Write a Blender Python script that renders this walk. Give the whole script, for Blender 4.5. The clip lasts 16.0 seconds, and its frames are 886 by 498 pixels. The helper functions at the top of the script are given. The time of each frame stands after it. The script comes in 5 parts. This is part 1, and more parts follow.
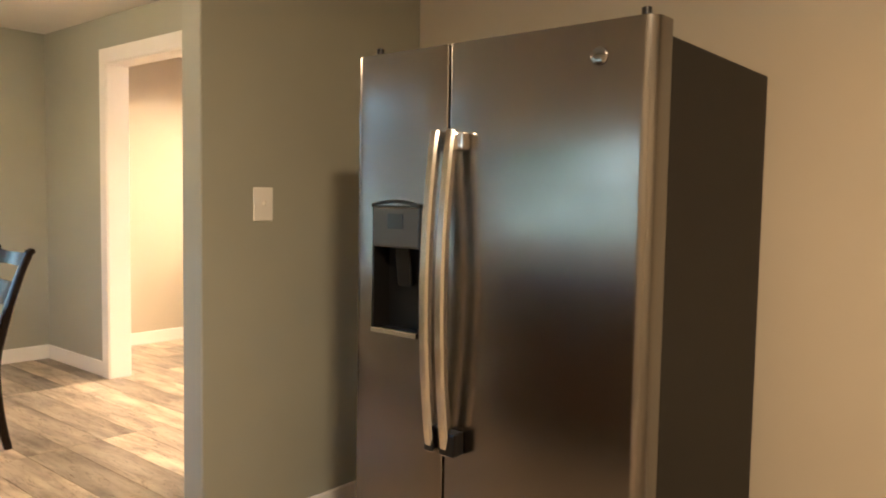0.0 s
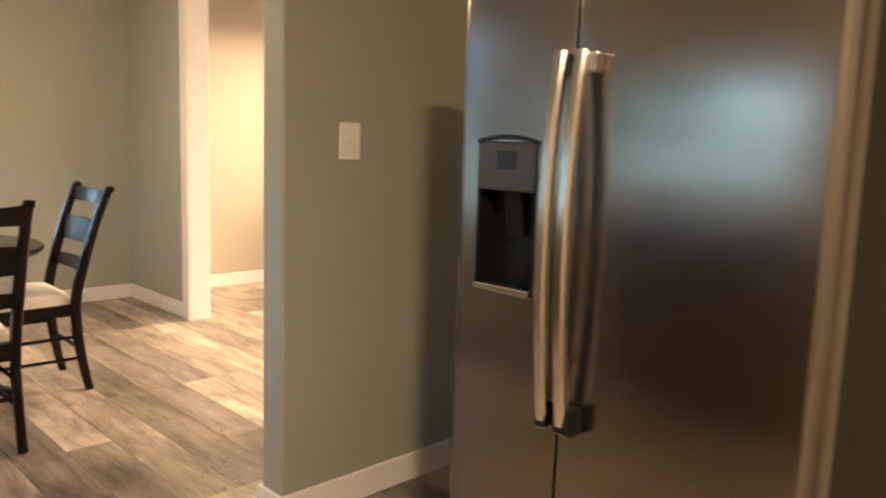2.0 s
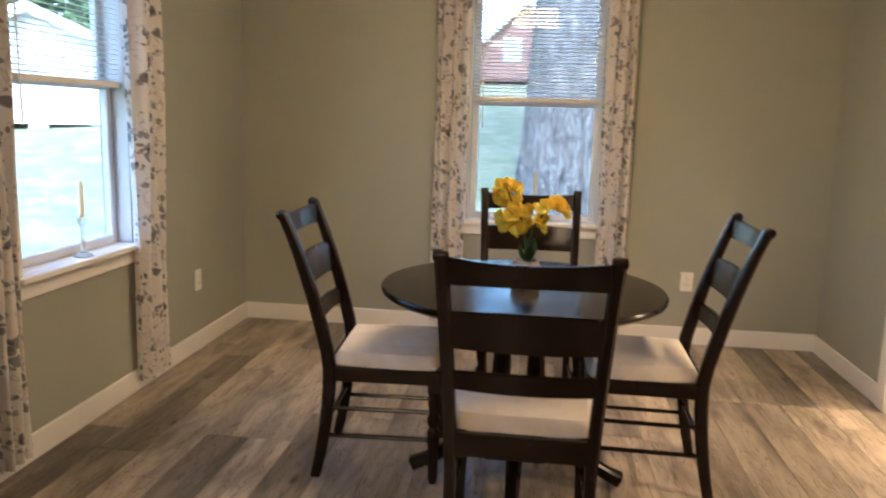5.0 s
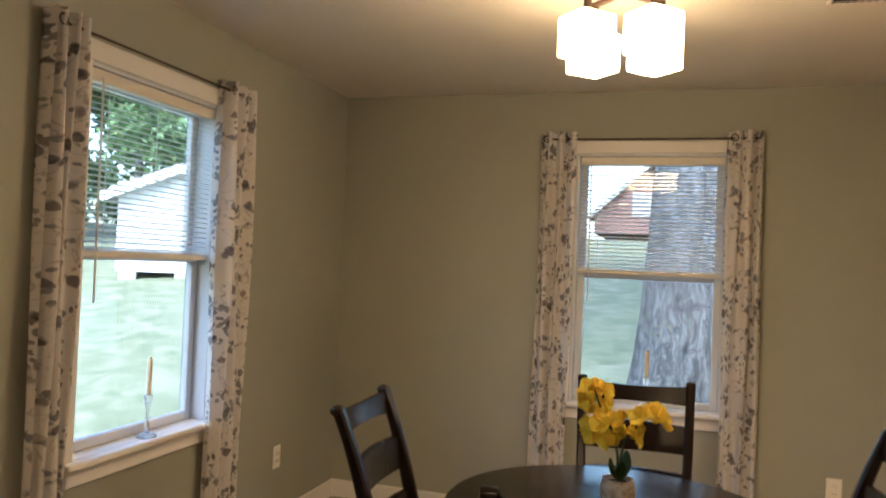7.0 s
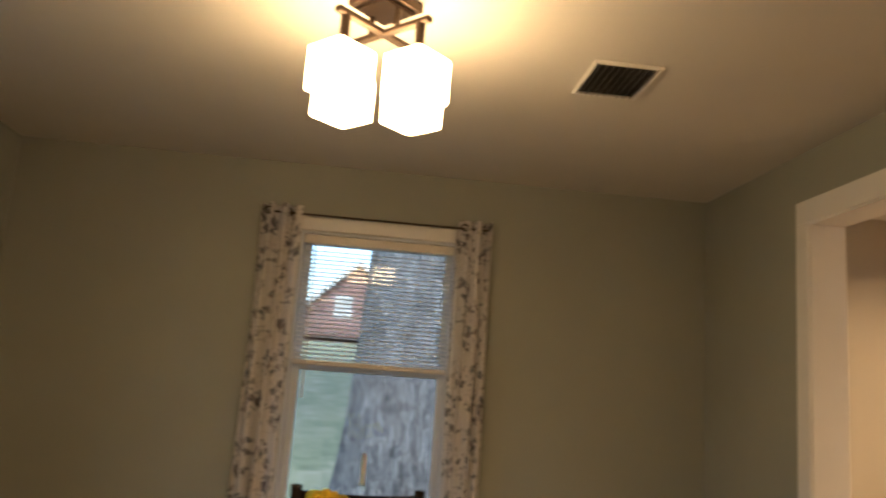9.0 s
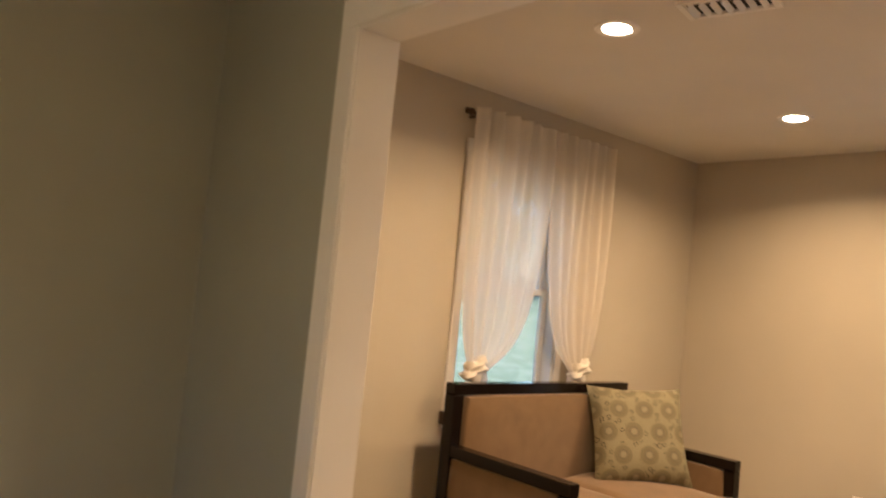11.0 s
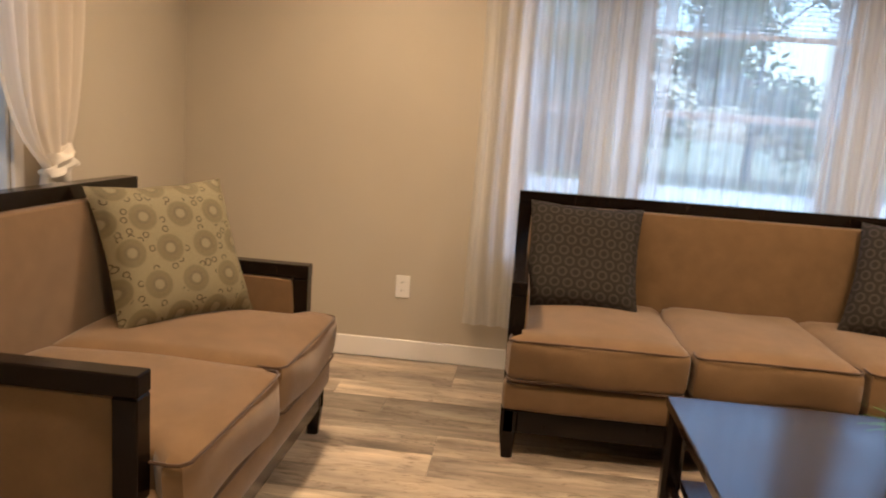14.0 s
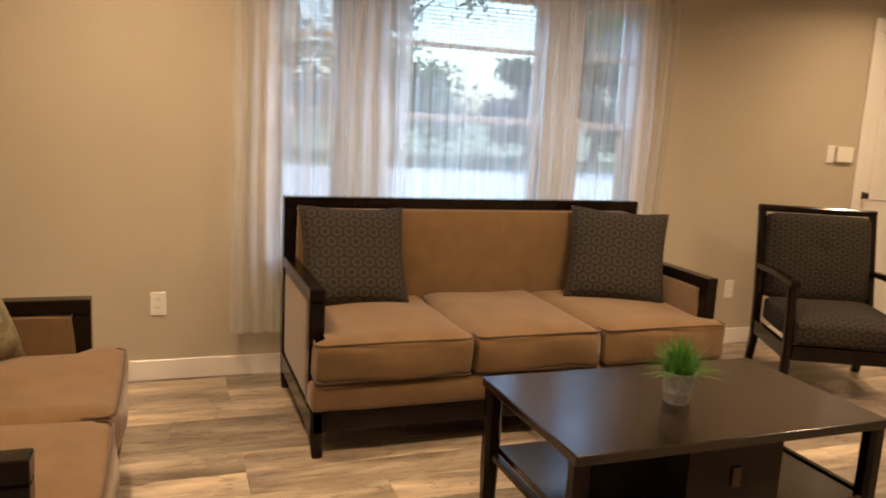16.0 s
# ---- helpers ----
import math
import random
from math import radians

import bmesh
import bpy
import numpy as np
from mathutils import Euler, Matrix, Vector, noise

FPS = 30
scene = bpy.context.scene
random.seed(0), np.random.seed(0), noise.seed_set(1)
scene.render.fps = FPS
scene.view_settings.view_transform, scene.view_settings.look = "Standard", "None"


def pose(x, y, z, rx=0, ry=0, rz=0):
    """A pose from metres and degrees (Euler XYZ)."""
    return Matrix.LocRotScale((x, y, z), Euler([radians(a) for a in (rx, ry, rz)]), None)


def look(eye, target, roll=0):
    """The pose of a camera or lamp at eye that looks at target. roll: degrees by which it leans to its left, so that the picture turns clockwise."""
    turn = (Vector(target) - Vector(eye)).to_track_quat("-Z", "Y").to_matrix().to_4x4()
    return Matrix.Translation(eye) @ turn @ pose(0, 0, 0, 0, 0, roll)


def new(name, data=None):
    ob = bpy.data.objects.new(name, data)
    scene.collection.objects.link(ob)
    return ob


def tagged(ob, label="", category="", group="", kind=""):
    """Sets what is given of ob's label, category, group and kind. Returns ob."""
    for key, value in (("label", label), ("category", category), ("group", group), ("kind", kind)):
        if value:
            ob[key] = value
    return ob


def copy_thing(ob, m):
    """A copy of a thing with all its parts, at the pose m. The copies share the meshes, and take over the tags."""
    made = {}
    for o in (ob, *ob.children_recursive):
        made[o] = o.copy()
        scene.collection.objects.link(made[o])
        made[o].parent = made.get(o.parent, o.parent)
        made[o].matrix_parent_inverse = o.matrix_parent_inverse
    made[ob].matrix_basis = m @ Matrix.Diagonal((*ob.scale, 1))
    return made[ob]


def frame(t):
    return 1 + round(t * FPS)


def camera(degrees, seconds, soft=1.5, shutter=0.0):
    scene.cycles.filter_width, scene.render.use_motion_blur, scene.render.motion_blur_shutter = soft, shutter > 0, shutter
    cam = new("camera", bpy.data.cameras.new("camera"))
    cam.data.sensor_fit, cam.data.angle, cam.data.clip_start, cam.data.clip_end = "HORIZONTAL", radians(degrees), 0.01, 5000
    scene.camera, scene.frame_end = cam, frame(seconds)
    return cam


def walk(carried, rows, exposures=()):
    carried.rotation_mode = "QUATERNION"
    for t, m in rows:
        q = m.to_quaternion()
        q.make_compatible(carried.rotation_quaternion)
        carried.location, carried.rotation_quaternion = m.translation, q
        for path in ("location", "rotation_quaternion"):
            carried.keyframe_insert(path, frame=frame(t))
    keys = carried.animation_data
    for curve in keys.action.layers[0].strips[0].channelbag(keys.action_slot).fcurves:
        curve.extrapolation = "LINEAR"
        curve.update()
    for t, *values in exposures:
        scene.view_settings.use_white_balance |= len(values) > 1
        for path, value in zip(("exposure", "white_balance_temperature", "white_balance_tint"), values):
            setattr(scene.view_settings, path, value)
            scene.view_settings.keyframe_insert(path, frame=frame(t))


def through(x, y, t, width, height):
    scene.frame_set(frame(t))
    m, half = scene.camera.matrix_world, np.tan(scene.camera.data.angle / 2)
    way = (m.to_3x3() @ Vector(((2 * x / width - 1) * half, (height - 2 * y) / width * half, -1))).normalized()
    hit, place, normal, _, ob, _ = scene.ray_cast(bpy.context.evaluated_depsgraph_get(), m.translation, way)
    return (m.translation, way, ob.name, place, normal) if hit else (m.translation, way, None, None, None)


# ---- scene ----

cam = camera(60.6, 16.0, soft=1.9, shutter=0.4)
PATH = [
    (0, (1.059, 0.01, 1.265), (2.59, 1.29, 1.134), 1.0),
    (0.5, (1.056, -0.07, 1.237), (2.597, 1.197, 1.099), 1.2),
    (1, (1.083, -0.076, 1.22), (2.601, 1.213, 1.046), 1.4),
    (1.5, (1.132, 0.034, 1.201), (2.605, 1.368, 0.98), 1.8),
    (2, (1.203, 0.264, 1.234), (2.598, 1.671, 0.962), 1.9),
    (2.5, (1.314, 0.477, 1.245), (2.488, 2.066, 0.932), 2.6),
    (3, (1.398, 0.649, 1.268), (2.152, 2.469, 0.92), 2.5),
    (3.5, (1.473, 0.825, 1.252), (1.927, 2.74, 0.899), 2.5),
    (4, (1.575, 1.041, 1.253), (1.76, 2.999, 0.888), 2.5),
    (4.2, (1.647, 1.114, 1.257), (1.753, 3.076, 0.883), 2.3),
    (6.3, (1.913, 1.633, 1.407), (1.327, 3.542, 1.301), 2.2),
    (6.5, (1.916, 1.65, 1.405), (1.336, 3.563, 1.352), 2.3),
    (7, (1.956, 1.72, 1.441), (1.373, 3.632, 1.481), 2.5),
    (7.5, (1.949, 1.774, 1.478), (1.396, 3.691, 1.621), 2.9),
    (8, (1.868, 1.863, 1.446), (1.411, 3.794, 1.692), 3.3),
    (8.5, (1.762, 1.949, 1.366), (1.622, 3.915, 1.704), 3.9),
    (9, (1.812, 2.184, 1.383), (1.981, 4.146, 1.732), 4.3),
    (9.5, (1.898, 2.418, 1.365), (2.387, 4.322, 1.735), 4.6),
    (10, (2.029, 2.661, 1.404), (2.81, 4.477, 1.711), 5.2),
    (10.2, (2.081, 2.758, 1.406), (3.0, 4.514, 1.674), 5.5),
    (12.3, (2.808, 3.641, 1.276), (4.4, 4.847, 1.173), 4.7),
    (12.5, (2.89, 3.698, 1.273), (4.517, 4.855, 1.151), 4.7),
    (13, (3.062, 3.873, 1.254), (4.788, 4.868, 1.082), 4.7),
    (13.5, (3.177, 4.065, 1.245), (5.1, 4.548, 0.984), 4.3),
    (14, (3.251, 4.252, 1.252), (5.214, 4.442, 0.916), 4.0),
    (14.5, (3.287, 4.417, 1.276), (5.257, 4.345, 0.941), 3.8),
    (15, (3.262, 4.611, 1.31), (5.198, 4.232, 0.98), 3.4),
    (15.5, (3.207, 4.684, 1.329), (5.103, 4.146, 0.994), 3.1),
    (16, (3.191, 4.774, 1.347), (5.04, 4.089, 1.011), 3.0),
]
walk(cam, [(t, look(eye, target, roll)) for t, eye, target, roll in PATH],
     exposures=[(0, 3.66, 5000, 10), (2, 3.56, 4920, 10), (3, 3.3, 4840, 10), (3.5, 3.22, 4830, 10), (4.2, 3.1, 4880, 10), (6.5, 2.75, 5120, 10), (7, 2.56, 5250, 10), (8, 1.96, 5400, 10), (9, 1.88, 5550, 10), (10, 2.12, 5400, 10), (12.5, 2.1, 5150, 10), (13.5, 1.88, 4850, 10), (14, 1.82, 5020, 10), (14.5, 1.8, 5230, 10), (16, 1.76, 5430, 10)])

# ---- world, sun, lamps ----
world = bpy.data.worlds.new("sky")
scene.world = world
world.use_nodes = True
wn = world.node_tree
sky = wn.nodes.new("ShaderNodeTexSky")
sky.sky_type = "NISHITA"
sky.sun_disc = False
sky.sun_elevation = radians(50)
sky.sun_rotation = radians(175)
sky.air_density, sky.dust_density = 1.2, 3.0
wn.links.new(sky.outputs[0], wn.nodes["Background"].inputs[0])
wn.nodes["Background"].inputs[1].default_value = 0.15

sun_data = bpy.data.lights.new("sun", "SUN")
sun_data.energy, sun_data.angle, sun_data.color = 0.9, radians(20), (1.0, 0.97, 0.94)
sun = new("sun", sun_data)
sun.matrix_world = look((0, 0, 30), (-1, 12, 15))

WARM = (1.0, 0.62, 0.28)


def downlight(x, y, power):
    d = bpy.data.lights.new("downlight", "AREA")
    d.shape, d.size, d.energy, d.color = "DISK", 0.11, power, (1.0, 0.598, 0.275)
    d.spread = radians(150)
    new("downlight_lamp", d).matrix_world = pose(x, y, 2.425)


# added area lamp under the eave, standing in for sky light on the sheers
ed = bpy.data.lights.new("window_fill_lamp", "AREA")
ed.shape, ed.size, ed.size_y, ed.energy, ed.color = "RECTANGLE", 2.1, 0.5, 10, (0.86, 0.93, 1.0)
new("window_fill_lamp", ed).matrix_world = look((7.5, 3.23, 2.45), (7.05, 3.23, 1.35))

# ---- helpers for meshes and materials ----
def box(bm, x0, x1, y0, y1, z0, z1, bevel=0.0, seg=1):
    m = Matrix.Translation(((x0 + x1) / 2, (y0 + y1) / 2, (z0 + z1) / 2)) @ Matrix.Diagonal((x1 - x0, y1 - y0, z1 - z0, 1))
    r = bmesh.ops.create_cube(bm, size=1, matrix=m)
    if bevel:
        edges = list({e for v in r["verts"] for e in v.link_edges})
        bmesh.ops.bevel(bm, geom=edges, offset=bevel, segments=seg, affect="EDGES", profile=0.6)
    return bm


def boxed(x0, x1, y0, y1, z0, z1, bevel=0.0, seg=1):
    return box(bmesh.new(), x0, x1, y0, y1, z0, z1, bevel, seg)


def lathe(profile, seg=24, bm=None, at=(0, 0)):
    """A turned solid from rows of radius and height, from the bottom up."""
    bm = bm or bmesh.new()
    rings = []
    for r, z in profile:
        rings.append([bm.verts.new((at[0] + r * math.cos(2 * math.pi * k / seg), at[1] + r * math.sin(2 * math.pi * k / seg), z)) for k in range(seg)])
    for a, b in zip(rings, rings[1:]):
        for k in range(seg):
            bm.faces.new((a[k], a[(k + 1) % seg], b[(k + 1) % seg], b[k]))
    bm.faces.new(list(reversed(rings[0])))
    bm.faces.new(rings[-1])
    return bm


def sweep(points, sizes, bm=None, side=(1, 0, 0)):
    """A bar of rectangular section through points; sizes are rows of (width along side, depth)."""
    bm = bm or bmesh.new()
    side = Vector(side).normalized()
    rings = []
    for i, p in enumerate(points):
        p = Vector(p)
        a, b = Vector(points[max(i - 1, 0)]), Vector(points[min(i + 1, len(points) - 1)])
        t = (b - a).normalized()
        n = t.cross(side).normalized()
        w, d = sizes[i] if isinstance(sizes, list) else sizes
        c = 0.22 * min(w, d)
        corner = [(w / 2 - c, d / 2), (w / 2, d / 2 - c), (w / 2, -d / 2 + c), (w / 2 - c, -d / 2),
                  (-w / 2 + c, -d / 2), (-w / 2, -d / 2 + c), (-w / 2, d / 2 - c), (-w / 2 + c, d / 2)]
        rings.append([bm.verts.new(p + side * u + n * v) for u, v in corner])
    for a, b in zip(rings, rings[1:]):
        for k in range(8):
            bm.faces.new((a[k], a[(k + 1) % 8], b[(k + 1) % 8], b[k]))
    bm.faces.new(list(reversed(rings[0])))
    bm.faces.new(rings[-1])
    bmesh.ops.recalc_face_normals(bm, faces=bm.faces)
    return bm


def tube(points, radius, bm=None, seg=8):
    bm = bm or bmesh.new()
    rings = []
    for i, p in enumerate(points):
        p = Vector(p)
        a, b = Vector(points[max(i - 1, 0)]), Vector(points[min(i + 1, len(points) - 1)])
        t = (b - a).normalized()
        u = t.orthogonal().normalized() if i == 0 else (u - t * u.dot(t)).normalized()
        v = t.cross(u)
        r = radius[i] if isinstance(radius, list) else radius
        rings.append([bm.verts.new(p + (u * math.cos(2 * math.pi * k / seg) + v * math.sin(2 * math.pi * k / seg)) * r) for k in range(seg)])
    for a, b in zip(rings, rings[1:]):
        for k in range(seg):
            bm.faces.new((a[k], a[(k + 1) % seg], b[(k + 1) % seg], b[k]))
    bm.faces.new(list(reversed(rings[0])))
    bm.faces.new(rings[-1])
    bmesh.ops.recalc_face_normals(bm, faces=bm.faces)
    return bm


def part(name, bm, material, parent=None, label="", smooth=False):
    me = bpy.data.meshes.new(name)
    bm.to_mesh(me)
    bm.free()
    me.materials.append(material)
    if smooth:
        me.shade_smooth()
        me.set_sharp_from_angle(angle=radians(40))
    ob = new(name, me)
    ob.parent = parent
    return tagged(ob, label)


def thing(name, m, label, category, group=""):
    ob = new(name)
    ob.empty_display_size = 0.1
    ob.matrix_basis = m
    return tagged(ob, label, category, group)


def structure(name, bm, material, label):
    ob = part(name, bm, material)
    return tagged(ob, label, "structure", "", "structure")


def mat(name, color, rough=0.5, metal=0.0, spec=0.5):
    m = bpy.data.materials.new(name)
    m.use_nodes = True
    b = m.node_tree.nodes["Principled BSDF"]
    b.inputs["Base Color"].default_value = (*color, 1)
    b.inputs["Roughness"].default_value = rough
    b.inputs["Metallic"].default_value = metal
    b.inputs["Specular IOR Level"].default_value = spec
    return m


def node(m, kind, **values):
    n = m.node_tree.nodes.new(kind)
    for key, v in values.items():
        n.inputs[key.replace("_", " ")].default_value = v
    return n


def link(m, a, b):
    m.node_tree.links.new(a, b)


def bsdf(m):
    return m.node_tree.nodes["Principled BSDF"]


def coords(m, scale=(1, 1, 1), which="Object"):
    tc = node(m, "ShaderNodeTexCoord")
    mp = node(m, "ShaderNodeMapping")
    mp.inputs["Scale"].default_value = scale
    link(m, tc.outputs[which], mp.inputs["Vector"])
    return mp.outputs["Vector"]


def ramp(m, source, stops):
    r = node(m, "ShaderNodeValToRGB")
    cr = r.color_ramp
    cr.elements[0].position, cr.elements[0].color = stops[0][0], (*stops[0][1], 1)
    cr.elements[1].position, cr.elements[1].color = stops[-1][0], (*stops[-1][1], 1)
    for p, c in stops[1:-1]:
        e = cr.elements.new(p)
        e.color = (*c, 1)
    link(m, source, r.inputs["Fac"])
    return r.outputs["Color"]


def noise_out(m, vec, scale, detail=4.0, rough=0.55, distortion=0.0):
    n = node(m, "ShaderNodeTexNoise", Scale=scale, Detail=detail, Roughness=rough, Distortion=distortion)
    link(m, vec, n.inputs["Vector"])
    return n.outputs["Fac"]


def bump(m, height, strength=0.2, distance=0.002):
    b = node(m, "ShaderNodeBump", Strength=strength, Distance=distance)
    link(m, height, b.inputs["Height"])
    link(m, b.outputs["Normal"], bsdf(m).inputs["Normal"])


def mix(m, fac, a, b, mode="MIX"):
    n = node(m, "ShaderNodeMix")
    n.data_type, n.blend_type = "RGBA", mode
    for value, socket in ((fac, n.inputs[0]), (a, n.inputs[6]), (b, n.inputs[7])):
        if isinstance(value, (int, float)):
            socket.default_value = value
        elif isinstance(value, tuple):
            socket.default_value = (*value, 1)
        else:
            link(m, value, socket)
    return n.outputs[2]


def calc(m, op, a, b=0.0, c=0.0):
    n = node(m, "ShaderNodeMath")
    n.operation = op
    for i, value in enumerate((a, b, c)):
        if isinstance(value, (int, float)):
            n.inputs[i].default_value = value
        else:
            link(m, value, n.inputs[i])
    return n.outputs[0]


# ---- materials ----
def paint(name, color, rough=0.6, relief=0.12):
    """Rolled wall paint: faint orange peel and faint unevenness."""
    m = mat(name, color, rough, spec=0.35)
    v = coords(m)
    big = noise_out(m, v, 1.3, 3)
    col = ramp(m, big, [(0.3, tuple(c * 0.95 for c in color)), (0.7, tuple(min(1, c * 1.04) for c in color))])
    link(m, col, bsdf(m).inputs["Base Color"])
    bump(m, noise_out(m, v, 260, 2), relief, 0.001)
    return m


SAGE = paint("sage_wall_paint", (0.34, 0.345, 0.284))
GREIGE = paint("greige_wall_paint", (0.478, 0.43, 0.335))
CEIL = paint("ceiling_paint", (0.68, 0.65, 0.59), 0.8, 0.25)
TRIM = paint("white_trim_paint", (0.80, 0.78, 0.74), 0.35, 0.04)
VINYL = mat("white_vinyl", (0.62, 0.65, 0.69), 0.35)
PLASTIC = mat("white_plastic", (0.80, 0.78, 0.72), 0.35)
BLACK = mat("black_plastic", (0.006, 0.006, 0.006), 0.3, spec=0.3)
# near-black that stands for shade in vent and outlet openings; also potting soil
SLOT = mat("dark_slot", (0.012, 0.011, 0.010), 0.7)
LOUVRE = mat("grey_louvre", (0.13, 0.12, 0.105), 0.5)
SUBFLOOR = mat("joint_dark", (0.05, 0.04, 0.033), 0.9)


def plank_material():
    m = mat("weathered_oak_plank", (0.3, 0.25, 0.2), 0.42, spec=0.4)
    tc = node(m, "ShaderNodeNewGeometry")
    info = node(m, "ShaderNodeObjectInfo")
    rnd = info.outputs["Random"]
    comb = node(m, "ShaderNodeCombineXYZ")
    link(m, calc(m, "MULTIPLY", rnd, 37.0), comb.inputs[0])
    link(m, calc(m, "MULTIPLY", rnd, 91.0), comb.inputs[1])
    add = node(m, "ShaderNodeVectorMath")
    link(m, tc.outputs["Position"], add.inputs[0])
    link(m, comb.outputs[0], add.inputs[1])
    mp = node(m, "ShaderNodeMapping")
    mp.inputs["Scale"].default_value = (1, 0.14, 1)
    link(m, add.outputs[0], mp.inputs["Vector"])
    grain = noise_out(m, mp.outputs["Vector"], 19, 6, 0.6, 0.8)
    broad = noise_out(m, mp.outputs["Vector"], 7, 4, 0.6, 1.2)
    mp2 = node(m, "ShaderNodeMapping")
    mp2.inputs["Scale"].default_value = (1, 0.32, 1)
    link(m, add.outputs[0], mp2.inputs["Vector"])
    blotch = noise_out(m, mp2.outputs["Vector"], 5.5, 4, 0.6)
    base = ramp(m, grain, [(0.30, (0.10, 0.072, 0.048)), (0.42, (0.31, 0.255, 0.19)), (0.55, (0.46, 0.39, 0.30)), (0.72, (0.60, 0.525, 0.415))])
    grey = ramp(m, broad, [(0.32, (0.17, 0.142, 0.115)), (0.5, (0.40, 0.345, 0.275)), (0.68, (0.61, 0.54, 0.435))])
    col = mix(m, 0.62, base, grey)
    tone = ramp(m, rnd, [(0.0, (0.46, 0.46, 0.46)), (0.3, (0.74, 0.735, 0.72)), (0.7, (1.02, 1.0, 0.96)), (1.0, (1.32, 1.29, 1.21))])
    col = mix(m, 1.0, col, tone, "MULTIPLY")
    shade = ramp(m, blotch, [(0.34, (0.50, 0.50, 0.515)), (0.47, (0.86, 0.86, 0.87)), (0.6, (1.08, 1.07, 1.05)), (0.8, (1.22, 1.2, 1.15))])
    col = mix(m, 1.0, col, shade, "MULTIPLY")
    vor = node(m, "ShaderNodeTexVoronoi", Scale=3.0, Randomness=1.0)
    mp3 = node(m, "ShaderNodeMapping")
    mp3.inputs["Scale"].default_value = (2.2, 0.8, 1)
    link(m, add.outputs[0], mp3.inputs["Vector"])
    link(m, mp3.outputs["Vector"], vor.inputs["Vector"])
    knot = ramp(m, vor.outputs["Distance"], [(0.02, (0.25, 0.20, 0.17)), (0.13, (1, 1, 1))])
    col = mix(m, 1.0, col, knot, "MULTIPLY")
    crack = ramp(m, noise_out(m, mp.outputs["Vector"], 19, 3, 0.5, 1.5), [(0.485, (1, 1, 1)), (0.5, (0.24, 0.2, 0.17)), (0.515, (1, 1, 1))])
    col = mix(m, 0.8, col, crack, "MULTIPLY")
    link(m, col, bsdf(m).inputs["Base Color"])
    link(m, ramp(m, grain, [(0.3, (0.42, 0.42, 0.42)), (0.7, (0.27, 0.27, 0.27))]), bsdf(m).inputs["Roughness"])
    bump(m, grain, 0.25, 0.001)
    return m


PLANK = plank_material()


def dark_wood(name, color, rough=0.3, spec=0.22):
    m = mat(name, color, rough, spec=spec)
    v = coords(m, (1, 1, 0.25))
    g = noise_out(m, v, 60, 6, 0.6, 0.6)
    link(m, ramp(m, g, [(0.3, tuple(c * 0.6 for c in color)), (0.75, tuple(c * 1.5 for c in color))]), bsdf(m).inputs["Base Color"])
    link(m, ramp(m, noise_out(m, v, 9, 3), [(0.3, (rough * 0.8,) * 3), (0.7, (rough * 1.3,) * 3)]), bsdf(m).inputs["Roughness"])
    bump(m, g, 0.06, 0.001)
    return m


POLISHED = dark_wood("polished_espresso_wood", (0.012, 0.0065, 0.0045), 0.17, 0.6)
ESPRESSO = dark_wood("espresso_wood", (0.0072, 0.0042, 0.003), 0.16)
WALNUT = dark_wood("dark_walnut_wood", (0.008, 0.004, 0.0028), 0.22, 0.3)


def fabric(name, color, weave=900, rough=0.92, blotch=0.12):
    m = mat(name, color, rough, spec=0.15)
    bsdf(m).inputs["Sheen Weight"].default_value = 0.25
    bsdf(m).inputs["Sheen Roughness"].default_value = 0.5
    v = coords(m)
    fine = noise_out(m, v, weave, 2)
    big = noise_out(m, v, 9, 4)
    a = ramp(m, big, [(0.3, tuple(c * (1 - blotch) for c in color)), (0.7, tuple(min(1, c * (1 + blotch)) for c in color))])
    b = ramp(m, fine, [(0.3, (0.8, 0.8, 0.8)), (0.7, (1.12, 1.12, 1.12))])
    link(m, mix(m, 1.0, a, b, "MULTIPLY"), bsdf(m).inputs["Base Color"])
    bump(m, fine, 0.25, 0.001)
    return m


TAN = fabric("tan_chenille", (0.168, 0.104, 0.046))
PIPING = fabric("brown_piping", (0.07, 0.04, 0.022))
KNOT = fabric("voile_gathered", (0.70, 0.65, 0.56))
CREAM = fabric("cream_seat_fabric", (0.74, 0.67, 0.56))


def woven(m, col, height):
    fine = noise_out(m, coords(m), 700, 2)
    col = mix(m, 1.0, col, ramp(m, fine, [(0.3, (0.75, 0.75, 0.75)), (0.7, (1.15, 1.15, 1.15))]), "MULTIPLY")
    link(m, col, bsdf(m).inputs["Base Color"])
    bump(m, height, 0.3, 0.002)
    return m


def honeycomb(m, scale):
    """Distance to the nearest point of a staggered lattice, on the cloth's own two axes."""
    sep = node(m, "ShaderNodeSeparateXYZ")
    link(m, coords(m, (scale, scale, 1), "UV"), sep.inputs[0])
    out = []
    for sx, sy in ((0.5, 0.866), (0.0, 0.0)):
        fx = calc(m, "SUBTRACT", calc(m, "FRACT", calc(m, "ADD", sep.outputs[0], sx + 40.0)), 0.5)
        fy = calc(m, "SUBTRACT", calc(m, "FRACT", calc(m, "MULTIPLY_ADD", sep.outputs[1], 0.57735, sy * 0.57735 + 40.0)), 0.5)
        fy = calc(m, "MULTIPLY", fy, 1.73205)
        out.append(calc(m, "SQRT", calc(m, "MULTIPLY_ADD", fx, fx, calc(m, "MULTIPLY", fy, fy))))
    return calc(m, "MINIMUM", out[0], out[1])


